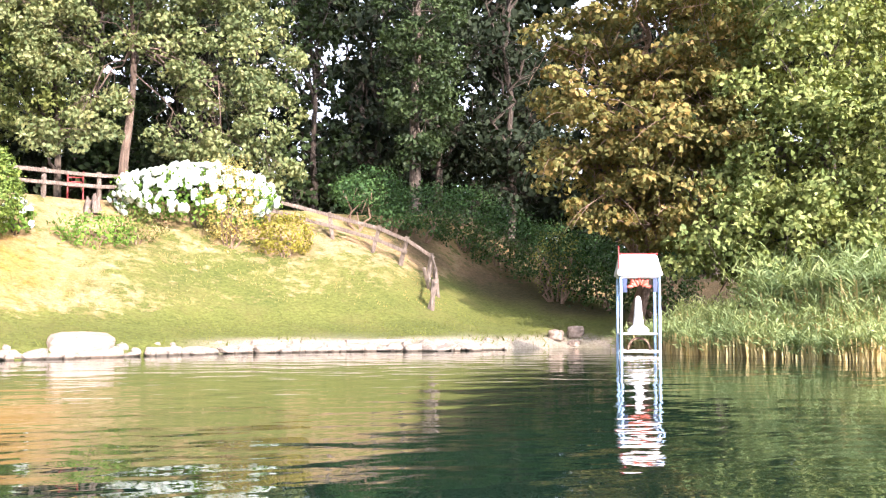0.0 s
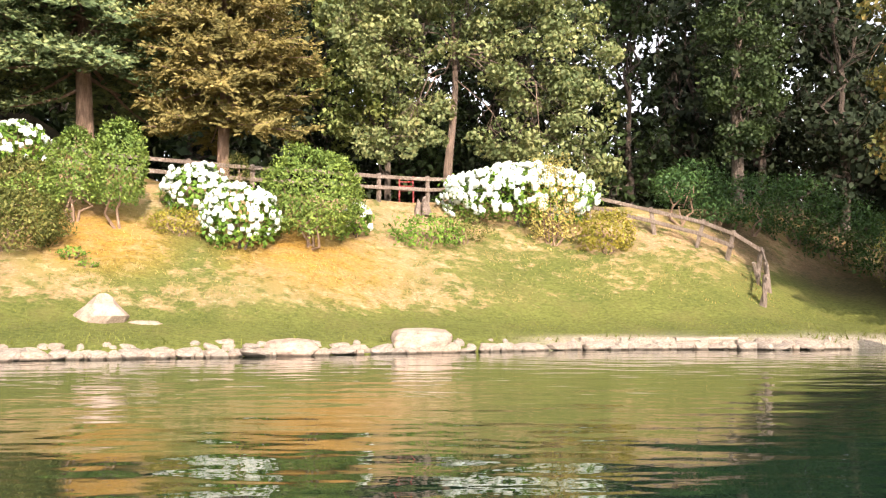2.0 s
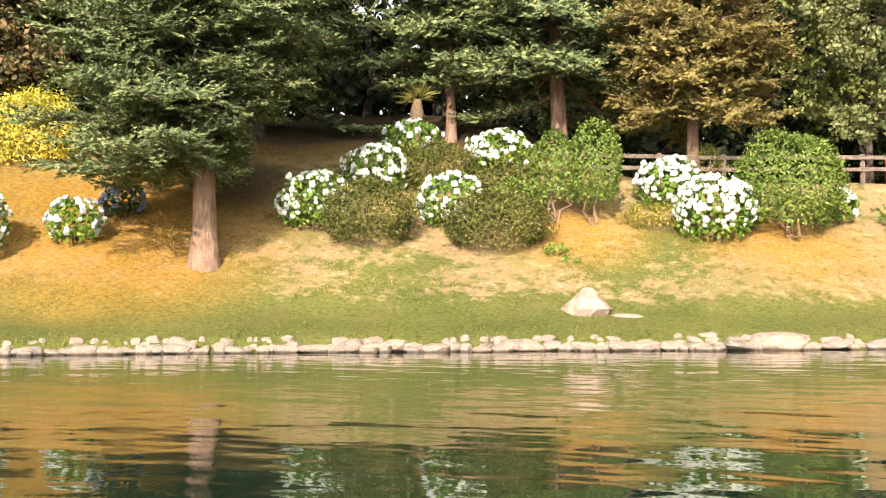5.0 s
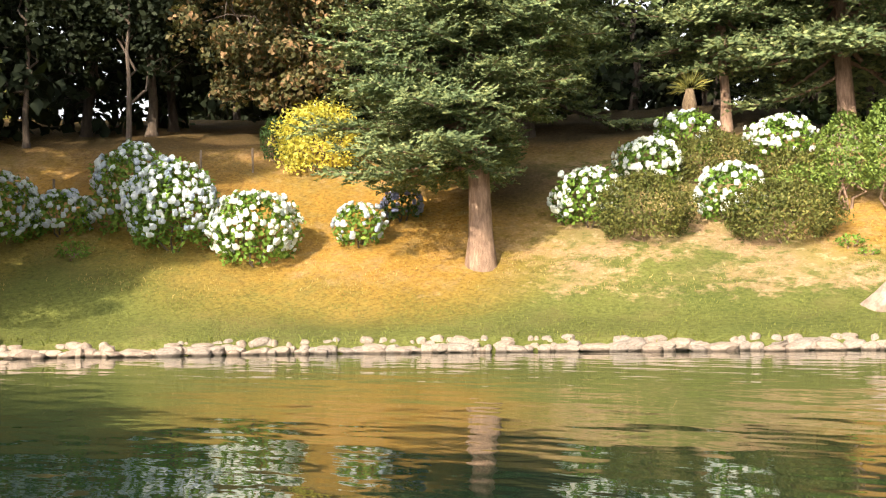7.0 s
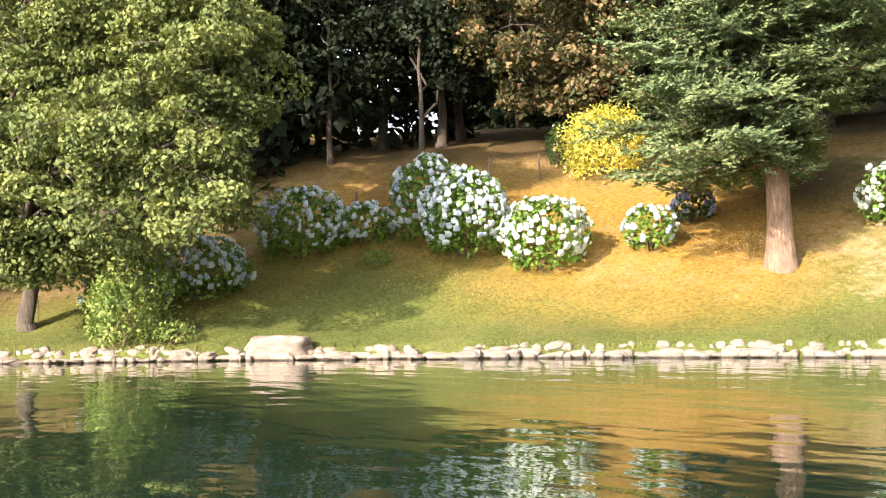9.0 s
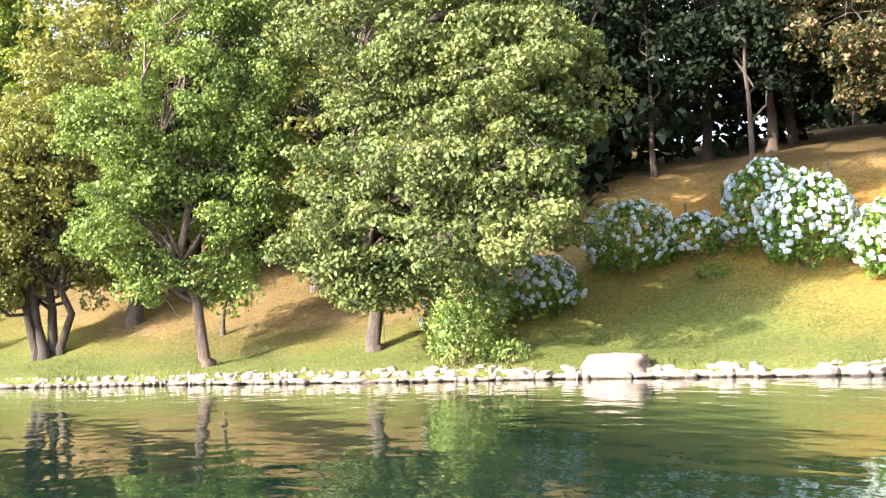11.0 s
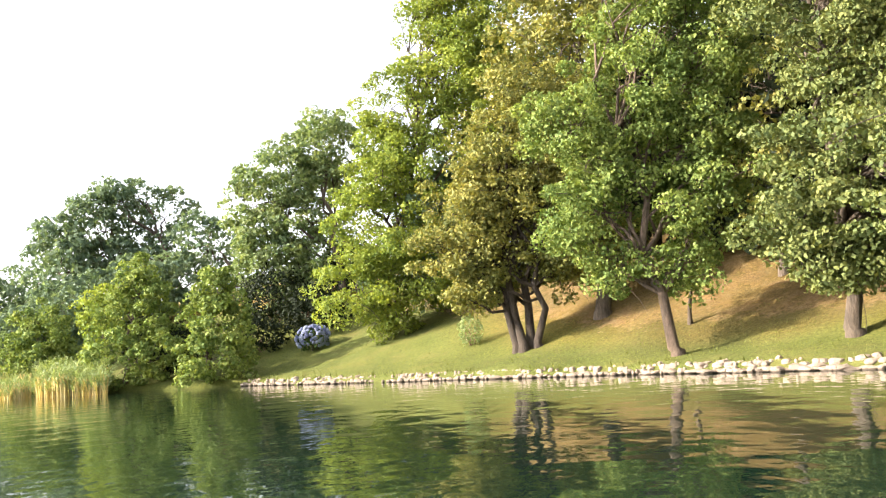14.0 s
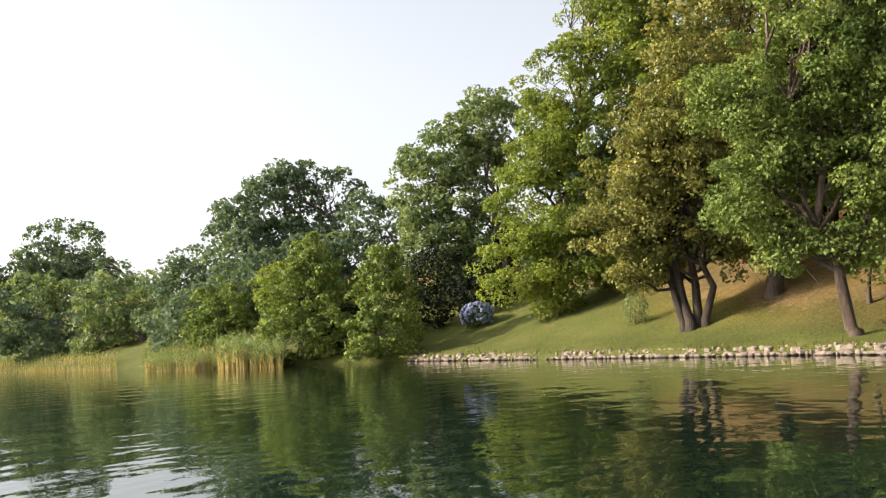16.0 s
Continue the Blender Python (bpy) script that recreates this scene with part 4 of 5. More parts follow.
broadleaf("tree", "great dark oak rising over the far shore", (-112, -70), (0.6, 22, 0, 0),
     [(-109.6, -80.7, 14.1, 4.9, 3.4), (-108.0, -82.9, 12.0, 3.8, 2.6), (-111.2, -78.6, 11.9, 2.6, 2.3), (-105.6, -86.0, 10.7, 4.5, 2.6), (-103.1, -88.9, 9.4, 4.5, 3.0), (-109.6, -80.8, 9.1, 6.1, 3.0)], "leaf_hazed", 0.6, clump=1.8)
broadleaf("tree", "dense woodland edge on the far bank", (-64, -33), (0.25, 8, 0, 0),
     [(-63.4, -32.3, 4.8, 2.7, 2.4), (-62.3, -34.3, 3.7, 2.4, 2.0), (-64.4, -30.2, 5.1, 2.4, 2.4), (-61.4, -35.9, 2.7, 2.4, 1.8), (-63.2, -32.7, 2.1, 2.4, 1.6), (-65.4, -28.1, 6.1, 2.4, 2.4), (-66.0, -26.7, 4.5, 2.4, 2.4)], "leaf_hazed", 0.38, clump=1.2)
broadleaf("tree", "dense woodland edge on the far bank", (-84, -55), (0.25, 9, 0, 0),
     [(-88.2, -53.5, 4.6, 3.4, 2.9), (-86.2, -56.6, 3.1, 3.4, 2.3), (-83.9, -60.0, 2.8, 3.4, 2.3), (-81.2, -63.6, 3.0, 3.4, 2.3), (-79.4, -65.8, 4.2, 2.9, 2.9), (-89.5, -51.2, 2.3, 3.4, 1.7), (-85.4, -57.9, 7.0, 2.9, 2.6)], "leaf_hazed", 0.5, clump=1.5)
broadleaf("tree", "light-leaved tree behind the fence", (0.2, 43), (0.2, 15, 0, 0),
     [(-0.9, 42.0, 12.6, 1.9, 1.6), (-1.4, 42.0, 10.4, 1.4, 1.4), (0.3, 42.0, 10.0, 1.2, 1.4), (-2.1, 42.0, 13.5, 1.4, 1.4), (-0.7, 42.0, 15.5, 2.6, 1.9), (-0.7, 42.0, 8.5, 1.6, 0.9)], "leaf_walnut", 0.24, 2.2, follow=0.1, wander=0.04)

# ---- conifers ----
fir("great fir with a bare warm-brown trunk on the slope", (-15.6, 21.2), 0.3, 17, 2.75, 4.4, "needle_fir", droop=0.22, gap=0.27, needle=0.17, flat=0.6, skirt=0.88, short=(0.5, 6.6, 0.25), fine=8.6, full=8)
fir("dark spruce behind the fence and shrubs", (-9.8, 33.6), 0.28, 18, 2.9, 4.2, "needle_fir", "bark_warm", 0.45, 0.38, needle=0.28, flat=0.5, fine=10)
fir("open-crowned larch behind the hydrangeas", (-13.2, 32.0), 0.16, 15, 2.8, 2.9, "needle_fir", "bark_warm", 0.5, 0.38, needle=0.26, flat=0.5, fine=11)
fir("brownish cypress with a bare pale trunk by the fence", (-5.1, 32.6), 0.19, 17, 2.9, 2.8, "needle_brown", "bark_warm", 0.45, 0.29, "cypress_tree", 0.23, 1.1, 0.45, fine=10)
fir("dark spruce at the edge of the wood", (-19.5, 29.5), 0.28, 19, 2.2, 4.5, "needle_fir", "bark_dark", 0.4, 0.46, needle=0.33, flat=0.5, fine=10)

# ---- the dark wood behind the crest ----
def wood_tree(x, y, height, spread, mat, low=0, leaf_size=0.64, cover=1.15):
    rng = fresh()
    z = float(ground_z(x, y))
    lobes = []
    for i in range(14):
        k = rng.uniform(0.06, 0.95)
        a, off = rng.uniform(0, 6.28), spread * rng.uniform(0.1, 0.75) * (1.1 - abs(k - 0.5))
        r = spread * rng.uniform(0.35, 0.55)
        lobes.append((x + math.cos(a) * off, y + math.sin(a) * off, z + height * k, r, r * 0.75))
    for i in range(low):
        a, r = rng.uniform(0, 6.28), rng.uniform(1.3, 2.0)
        lobes.append((x + math.cos(a) * spread * 0.7, y + math.sin(a) * spread * 0.7, z + r * rng.uniform(0.7, 1.5), r, r * 0.85))
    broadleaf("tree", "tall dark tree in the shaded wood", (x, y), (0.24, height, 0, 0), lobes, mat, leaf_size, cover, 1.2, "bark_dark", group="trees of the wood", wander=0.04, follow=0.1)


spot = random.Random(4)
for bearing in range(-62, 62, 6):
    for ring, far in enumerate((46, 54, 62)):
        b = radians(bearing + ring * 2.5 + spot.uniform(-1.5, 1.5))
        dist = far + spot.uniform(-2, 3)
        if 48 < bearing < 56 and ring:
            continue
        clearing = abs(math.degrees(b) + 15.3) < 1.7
        wood_tree(-math.sin(b) * dist, math.cos(b) * dist, spot.uniform(13, 19) * (0.8 if clearing else 1), spot.uniform(3.2, 4.4) * (0.8 if clearing else 1), spot.choice(["leaf_dark_shade", "leaf_dark_shade", "leaf_ivy"]), (0, 4, 4)[ring], (0.36 if ring == 0 else 0.58) if -38 < bearing < 8 else (0.6, 0.7, 0.9)[ring], 1.0 if ring == 0 else 0.95)
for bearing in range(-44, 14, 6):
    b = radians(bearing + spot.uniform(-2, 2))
    wood_tree(-math.sin(b) * 71, math.cos(b) * 71, spot.uniform(15, 20), 4.8, "leaf_dark_shade", 4, 1.0)
for bearing in range(84, 98, 3):
    b = radians(bearing + spot.uniform(-1, 1))
    dist = spot.uniform(49, 54)
    wood_tree(-math.sin(b) * dist, math.cos(b) * dist, spot.uniform(8.5, 10.5) - max(0, bearing - 96) * 0.35, 3.2, spot.choice(["leaf_olive", "leaf_hazed", "leaf_poplar"]), 3, 0.36, 1.5)
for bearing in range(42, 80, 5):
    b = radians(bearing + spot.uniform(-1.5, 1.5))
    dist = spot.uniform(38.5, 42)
    wood_tree(-math.sin(b) * dist, math.cos(b) * dist, spot.uniform(11, 15), spot.uniform(2.8, 3.6), "leaf_dark_shade")
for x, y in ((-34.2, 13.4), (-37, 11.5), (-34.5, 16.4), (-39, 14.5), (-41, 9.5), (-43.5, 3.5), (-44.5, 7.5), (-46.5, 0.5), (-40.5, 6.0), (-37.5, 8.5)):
    wood_tree(x, y, spot.uniform(9, 12), 2.6, "leaf_dark_shade", 3)
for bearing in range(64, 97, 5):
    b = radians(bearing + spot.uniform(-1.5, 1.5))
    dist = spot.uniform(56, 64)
    wood_tree(-math.sin(b) * dist, math.cos(b) * dist, spot.uniform(12, 15), spot.uniform(3.6, 4.6), spot.choice(["leaf_hazed", "leaf_olive", "leaf_dark_shade"]), 2, 0.4, 1.4)

# ---- hydrangeas ----
W, P, B = "petal_white", "petal_pale_blue", "petal_blue"
hydrangea("huge mound of white hydrangea in full bloom by the fence", (4.65, 33.5), 2.5, 1.4, 1.95, 300, W, head=0.125, tight=0.46, bare=0.6, more=110)
hydrangea("white hydrangea bush in full bloom", (-5.3, 29.3), 0.9, 0.8, 1.5, 60, W)
hydrangea("white hydrangea bush beside the clipped laurel", (-3.8, 27.9), 1.0, 0.85, 1.75, 80, W)
hydrangea("small white hydrangea behind the clipped laurel", (-0.75, 30.6), 0.5, 0.5, 0.95, 16, W)
hydrangea("white hydrangea bush in full bloom", (-14.1, 24.2), 0.92, 0.85, 1.55, 60, W)
hydrangea("white hydrangea bush behind a low shrub", (-13.6, 26.9), 0.95, 0.85, 1.5, 55, W)
hydrangea("white hydrangea with many green leaves", (-10.7, 25.9), 0.85, 0.8, 1.55, 46, W)
hydrangea("white hydrangea bush high on the slope", (-10.6, 29.5), 1.0, 0.85, 1.35, 50, W)
hydrangea("pale hydrangea with few blooms near the palm", (-13.3, 29.0), 0.9, 0.8, 1.4, 18, P)
hydrangea("rounded white hydrangea in full bloom on the slope", (-20.7, 18.1), 1.12, 1.0, 1.9, 95, W)
hydrangea("small blue-white hydrangea on the slope", (-19.0, 20.3), 0.68, 0.62, 1.15, 24, P, head=0.085)
hydrangea("small dark blue hydrangea on the slope", (-19.1, 22.3), 0.56, 0.52, 0.95, 26, B, "leaf_rhododendron", 0.085)
hydrangea("large blue-white hydrangea bush in bloom", (-22.8, 17.1), 1.2, 1.1, 2.4, 120, P)
hydrangea("large pale blue hydrangea bush in bloom", (-24.7, 17.2), 1.1, 1.0, 2.5, 80, P)
hydrangea("low white hydrangea bush", (-26.2, 15.9), 0.82, 0.75, 1.25, 40, P)
hydrangea("blue hydrangea bush in the shade", (-27.0, 14.2), 1.25, 1.05, 2.05, 95, P)
hydrangea("blue-white hydrangea under the hanging boughs", (-26.6, 10.8), 1.3, 1.0, 1.65, 80, P)
hydrangea("blue-white hydrangea under the hanging boughs", (-27.2, 9.1), 1.1, 0.9, 1.6, 40, P)
hydrangea("purple-blue hydrangea on the far lawn", (-51.9, -13.4), 0.78, 0.7, 1.2, 45, B, "leaf_rhododendron", 0.12)

# ---- other shrubs ----
bush("topiary_bush", "clipped round laurel bush on short stems", (-2.0, 29.1), 1.42, 1.2, 2.6, "leaf_laurel", 0.125, 6.0, 0.25, stems=4, fill=0.85)
bush("laurel_bush", "upright laurel bush on a bare stem", (-7.0, 27.4), 0.7, 0.64, 2.3, "leaf_laurel", 0.12, 7.0, 0.6, stems=2, fill=0.85)
bush("laurel_bush", "upright laurel bush on bare stems", (-8.2, 27.5), 0.72, 0.64, 1.95, "leaf_laurel", 0.12, 7.0, 0.5, stems=4, fill=0.85)
bush("azalea_bush", "low olive-green azalea mound", (-12.3, 23.9), 1.22, 1.0, 1.7, "leaf_azalea", 0.095, 5.0, shag=0.0)
bush("azalea_bush", "low olive-green azalea mound", (-9.2, 25.3), 1.42, 1.1, 1.5, "leaf_azalea", 0.095, 5.0, shag=0.0)
bush("azalea_bush", "olive-green azalea between the hydrangeas", (-12.0, 27.8), 1.15, 0.9, 1.4, "leaf_azalea", 0.095, 5.0, shag=0.0)
bush("azalea_bush", "brownish azalea below the hydrangeas", (-9.9, 28.2), 0.85, 0.7, 1.0, "leaf_azalea", 0.12, 4.4, shag=0.06)
bush("azalea_bush", "loose green azalea on the slope", (-9.2, 26.9), 0.8, 0.7, 1.3, "leaf_laurel", 0.12, 2.6, shag=0.08)
bush("low_bush", "low loose green shrub on the dry slope", (1.4, 31.0), 1.1, 0.8, 0.95, "leaf_hydrangea", 0.15, 2.2, shag=0.14)
bush("low_bush", "straggling green shrub on the dry slope", (2.6, 31.8), 0.8, 0.7, 0.9, "leaf_azalea", 0.1, 1.5, shag=0.16)
bush("dry_bush", "sparse pale drying shrub by the hydrangea", (5.55, 32.4), 0.8, 0.7, 2.7, "leaf_dry", 0.1, 2.5, shag=0.12, stems=7)
bush("golden_bush", "golden-leaved shrub on the slope", (7.2, 31.85), 0.9, 0.75, 1.3, "leaf_gold", 0.13, 3.4, shag=0.07)
bush("yellow_bush", "bright yellow-leaved shrub at the wood's edge", (-23.3, 23.2), 1.3, 1.0, 2.2, "leaf_yellow", 0.14, 6.0, shag=0.04)
bush("green_bush", "dark green shrub beside the yellow one", (-25.0, 22.9), 0.5, 0.5, 1.4, "leaf_rhododendron", 0.1, 3.0)
bush("juniper_bush", "small upright juniper by the cypress", (-4.5, 31.6), 0.42, 0.4, 1.15, "leaf_azalea", 0.1, 2.6, slim=0.25)
bush("white_bush", "small pale shrub on the lawn", (-41.5, -4.3), 0.48, 0.45, 1.25, "leaf_poplar", 0.14, 2.6)
bush("ivy_bush", "bright green leafy shrub at the water's edge", (-24.7, 8.0), 0.75, 0.7, 1.6, "leaf_oak", 0.13, 4.0, shag=0.1)
bush("ivy_bush", "leafy shrub under the hanging boughs", (-25.4, 8.6), 1.0, 0.8, 2.4, "leaf_oak", 0.13, 3.2, shag=0.12)
for x, y, r, h, label in ((10.25, 34.2, 0.95, 1.1, "round rhododendron on bare stems"), (11.7, 34.7, 1.0, 0.9, "low dark rhododendron beside the path"), (13.2, 35.3, 1.3, 2.0, "dark rhododendron beside the path"), (15.1, 36.0, 1.5, 2.4, "tall dark rhododendron beside the path"),
                          (16.5, 35.5, 1.5, 2.2, "dark rhododendron beside the path"), (17.6, 34.2, 1.4, 2.2, "dark rhododendron beside the path"), (18.2, 32.4, 1.4, 2.4, "dark rhododendron beside the path"), (18.5, 30.8, 1.4, 2.3, "dark rhododendron beside the path"),
                          (12.0, 38.2, 1.4, 1.8, "dark rhododendron in the wood's edge"), (18.8, 28.6, 1.5, 2.2, "dark rhododendron behind the landing")):
    bush("rhododendron_bush", label, (x, y), r, r * 0.85, h, "leaf_rhododendron", 0.15, 2.8, 0.8 if r < 1 else 0.1, shag=0.08, group="rhododendrons by the path")
for x, y, r, h in ((-7.6, 25.4, 0.35, 0.3), (-7.1, 25.1, 0.25, 0.22), (-24.7, 15.3, 0.4, 0.5)):
    bush("low_plant", "small leafy green plant in the grass", (x, y), r, r * 0.8, h, "leaf_hydrangea", 0.11, 2.0, shag=0.15, stems=3, group="small plants in the grass")
bush("low_bush", "low yellowish shrub below the white hydrangea", (-5.5, 27.9), 0.8, 0.6, 0.7, "leaf_gold", 0.1, 2.4, shag=0.12)
bush("green_bush", "leafy tuft beside the bright green shrub", (-23.9, 9.0), 0.5, 0.4, 0.5, "leaf_oak", 0.11, 2.4, shag=0.15)
# the last two are added to stand for shaded gaps between the trees
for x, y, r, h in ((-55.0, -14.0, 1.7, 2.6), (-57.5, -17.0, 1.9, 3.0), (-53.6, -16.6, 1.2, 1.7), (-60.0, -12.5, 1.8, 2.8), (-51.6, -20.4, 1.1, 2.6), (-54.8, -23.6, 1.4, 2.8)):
    bush("hedge_and_shade_bush", "dark shrub behind the far lawn, some filling shaded gaps", (x, y), r, r, h, "leaf_dark_shade", 0.26, 5.0, shag=0.08, group="dark shrubs behind the lawn")
bush("bare_shrub", "thin-stemmed brownish shrub by the path", (17.0, 32.0), 0.9, 0.8, 2.2, "leaf_olive", 0.12, 0.9, 0.4, shag=0.15, stems=9)

# ---- fence ----
FENCE = [(-9.6, 29.9), (-7.3, 30.7), (-5.9, 31.3), (-4.1, 32.1), (-2.2, 32.9), (-0.1, 33.8), (1.6, 34.6), (3.4, 35.0), (5.4, 34.95), (7.1, 34.2), (9.1, 33.1), (10.3, 32.5), (11.1, 31.9), (11.9, 31.3), (11.85, 30.2), (11.1, 28.7)]


def plank(a, b, wide, thick, mat, parent, name, rng):
    """A worn rail or post from a to b."""
    a, b = Vector(a), Vector(b)
    bm = bmesh.new()
    bmesh.ops.create_cube(bm, size=1)
    bmesh.ops.scale(bm, vec=(wide, thick, (b - a).length), verts=bm.verts)
    bmesh.ops.subdivide_edges(bm, edges=[e for e in bm.edges if abs(e.verts[0].co.z - e.verts[1].co.z) > 0.01], cuts=3)
    bmesh.ops.bevel(bm, geom=[e for e in bm.edges if abs(e.verts[0].co.z - e.verts[1].co.z) > 0.01], offset=min(wide, thick) * 0.22, segments=1, affect="EDGES")
    for v in bm.verts:
        v.co.x += rng.normal() * wide * 0.05
        v.co.y += rng.normal() * thick * 0.05
    m = Matrix.Translation((a + b) / 2) @ (b - a).to_track_quat("Z", "Y").to_matrix().to_4x4()
    bmesh.ops.transform(bm, matrix=m, verts=bm.verts)
    return part(name, bm, mat, parent, smooth=False)


def build_fence():
    rng = fresh()
    x0, y0 = FENCE[0]
    fence = thing("fence", "weathered two-rail wooden fence along the crest", "fence", x0, y0)
    o = fence.location
    tops = []
    for i, (x, y) in enumerate(FENCE):
        z = float(ground_z(x, y))
        foot = Vector((x, y, z - 0.12)) - o
        tilt = Vector((rng.normal() * 0.03, rng.normal() * 0.03, 0)) if i < 10 else Vector((rng.normal() * 0.16, rng.normal() * 0.1, 0))
        top = foot + Vector((0, 0, 1.02 if i < 13 else 1.05)) + tilt
        plank(foot, top, 0.14, 0.13, "fence_wood", fence, "post", rng)
        tops.append((foot, top))
    for i in range(len(tops) - 1):
        for k, high in enumerate((0.52, 0.88)):
            if i >= 12 and k == 0:
                continue
            a = tops[i][0].lerp(tops[i][1], high) + Vector((0, -0.11, 0))
            b = tops[i + 1][0].lerp(tops[i + 1][1], high) + Vector((0, -0.11, 0))
            away = (b - a).normalized() * 0.08
            plank(a - away, b + away, 0.05, 0.12, "fence_wood", fence, "rail", rng)
    for a, b in (((11.0, 28.75), (11.25, 28.8)), ((11.7, 30.6), (11.4, 30.3))):
        foot = Vector((*a, float(ground_z(*a)) - 0.1)) - o
        plank(foot, Vector((*b, float(ground_z(*b)) + 0.75)) - o, 0.1, 0.1, "fence_wood", fence, "brace", rng)


build_fence()


def stake(x, y, h):
    rng = fresh()
    ob = thing("stake", "thin grey wooden stake in the grass", "stake", x, y, group="stakes among the hydrangeas")
    plank((0, 0, -0.1), (rng.normal() * 0.03, 0, h), 0.06, 0.06, "fence_wood", ob, "pole", rng)


for x, y, h in ((-26.0, 20.6, 0.9), (-25.0, 21.9, 0.8), (-26.4, 17.6, 1.2), (-27.6, 16.5, 1.0)):
    stake(x, y, h)

# ---- boulders and the stone edging ----
def rock_mesh(seed, blocky=0.5, subdivisions=2):
    rng = np.random.default_rng(seed)
    bm = bmesh.new()
    bmesh.ops.create_icosphere(bm, subdivisions=subdivisions, radius=1)
    off = Vector(rng.uniform(-9, 9, 3))
    for v in bm.verts:
        c = v.co.copy()
        big = max(abs(c.x), abs(c.y), abs(c.z))
        c = c.lerp(c / big * 0.85, blocky)
        v.co = c * (1 + 0.22 * noise.noise(c * 1.4 + off) + 0.08 * noise.noise(c * 4 + off))
    me = bpy.data.meshes.new("stone")
    bm.to_mesh(me)
    bm.free()
    return me


def boulder(label, x, y, z, size, turn, seed, blocky):
    me = rock_mesh(seed, blocky, 4)
    me.shade_smooth()
    ob = link_mesh("boulder", me, "boulder_rock")
    ob.location, ob.rotation_euler, ob.scale = (x, y, z), (0, 0, radians(turn)), size
    return tagged(ob, label, "boulder")


boulder("large rounded pinkish boulder at the water's edge", 0.95, 23.3, 0.22, (0.74, 0.5, 0.36), 10, 1, 0.34)
boulder("pale grey slab of rock at the water's edge", -21.55, 10.6, 0.22, (0.82, 0.6, 0.36), 48, 2, 0.7)
boulder("flat grey rock among the edging stones", -1.85, 21.75, 0.12, (0.6, 0.45, 0.26), 0, 3, 0.35)
boulder("small rounded rock in the edging", -3.2, 21.6, 0.2, (0.22, 0.2, 0.16), 0, 5, 0.3)


def pointed_stone():
    bm = bmesh.new()
    bmesh.ops.create_icosphere(bm, subdivisions=2, radius=1)
    for v in bm.verts:
        k = max(0, v.co.z)
        v.co.x *= 1 - 0.62 * k
        v.co.y *= 1 - 0.5 * k
        v.co.x += 0.22 * k
        v.co *= 1 + 0.34 * noise.noise(v.co * 2.3)
        v.co = Vector((v.co.x * 0.62, v.co.y * 0.45, v.co.z * 0.5))
    ob = part("pointed_stone", bm, "boulder_rock", None, smooth=False)
    ob.location = (-6.15, 22.75, float(ground_z(-6.15, 22.75)) + 0.02)
    tagged(ob, "pale pointed stone lying on the lawn", "stone")
    flat = boulder("flat buried stone on the lawn", -5.2, 22.9, float(ground_z(-5.2, 22.9)) - 0.02, (0.4, 0.25, 0.09), 0, 8, 0.4)


pointed_stone()


def shore_at(s, line):
    for (ax, ay), (bx, by) in zip(line, line[1:]):
        span = math.hypot(bx - ax, by - ay)
        if s <= span:
            return ax + (bx - ax) * s / span, ay + (by - ay) * s / span, math.atan2(by - ay, bx - ax)
        s -= span
    return None


def build_edging():
    rng = fresh()
    line = SHORE[10:36]
    kerb = thing("stone_edging", "row of rough pale stones along the waterline", "stone edging", *line[0], z=0, kind="structure")
    o = kerb.location
    shapes = [rock_mesh(20 + i, 0.45, 2) for i in range(9)]
    for me in shapes:
        me.materials.append(MATS["stone"])
    s, count = 0.2, 0
    rest = []
    while True:
        at = shore_at(s, line)
        if at is None:
            break
        rubble = at[0] < -23
        w = float(rng.choice([0.08, 0.12, 0.16, 0.2, 0.27, 0.33])) * rng.uniform(0.8, 1.2) * (0.95 if rubble else 1)
        x, y, a = at
        nx, ny = math.sin(a), -math.cos(a)
        if at[0] < -29.5:
            w *= 0.72
            if rng.uniform() < 0.22:
                s += w
                continue
        items = [(w, 0.06, rng.uniform(0.06, 0.145) * (0.7 if rubble else 1))]
        if rng.uniform() < 0.6:
            items.append((w * rng.uniform(0.5, 0.8), 0.36, rng.uniform(0.07, 0.12)))
        if rubble:
            items += [(w * rng.uniform(0.5, 0.9), 0.34, rng.uniform(0.07, 0.12)), (w * rng.uniform(0.4, 0.8), 0.56, rng.uniform(0.06, 0.1))][: int(rng.integers(0, 3 if at[0] > -29.5 else 2))]
        if rng.uniform() < 0.3:
            items.append((w * 0.6, -0.16, 0.08))
        for r, inn, high in items:
            side = inn + rng.normal() * 0.05
            px, py = x + nx * side + rng.normal() * 0.03, y + ny * side + rng.normal() * 0.03
            m = Matrix.LocRotScale((px - o.x, py - o.y, high * 0.4 + max(0, side) * 0.42), Euler((rng.normal() * 0.12, rng.normal() * 0.12, a + rng.normal() * 0.3)), (r, r * rng.uniform(0.6, 0.9), high))
            me = shapes[int(rng.integers(9))]
            if px > -36 and count < 300:
                ob = new("stone", me)
                ob.parent = kerb
                ob.matrix_basis = m
                count += 1
            else:
                rest.append((me, m))
        s += w * rng.uniform(0.8, 1.25)
    bm = bmesh.new()
    for me, m in rest:
        n = len(bm.verts)
        bm.from_mesh(me)
        bm.verts.ensure_lookup_table()
        bmesh.ops.transform(bm, matrix=m, verts=bm.verts[n:])
    ob = part("far_stones", bm, "stone", kerb, smooth=False)
    tagged(ob, kind="stuff")


build_edging()


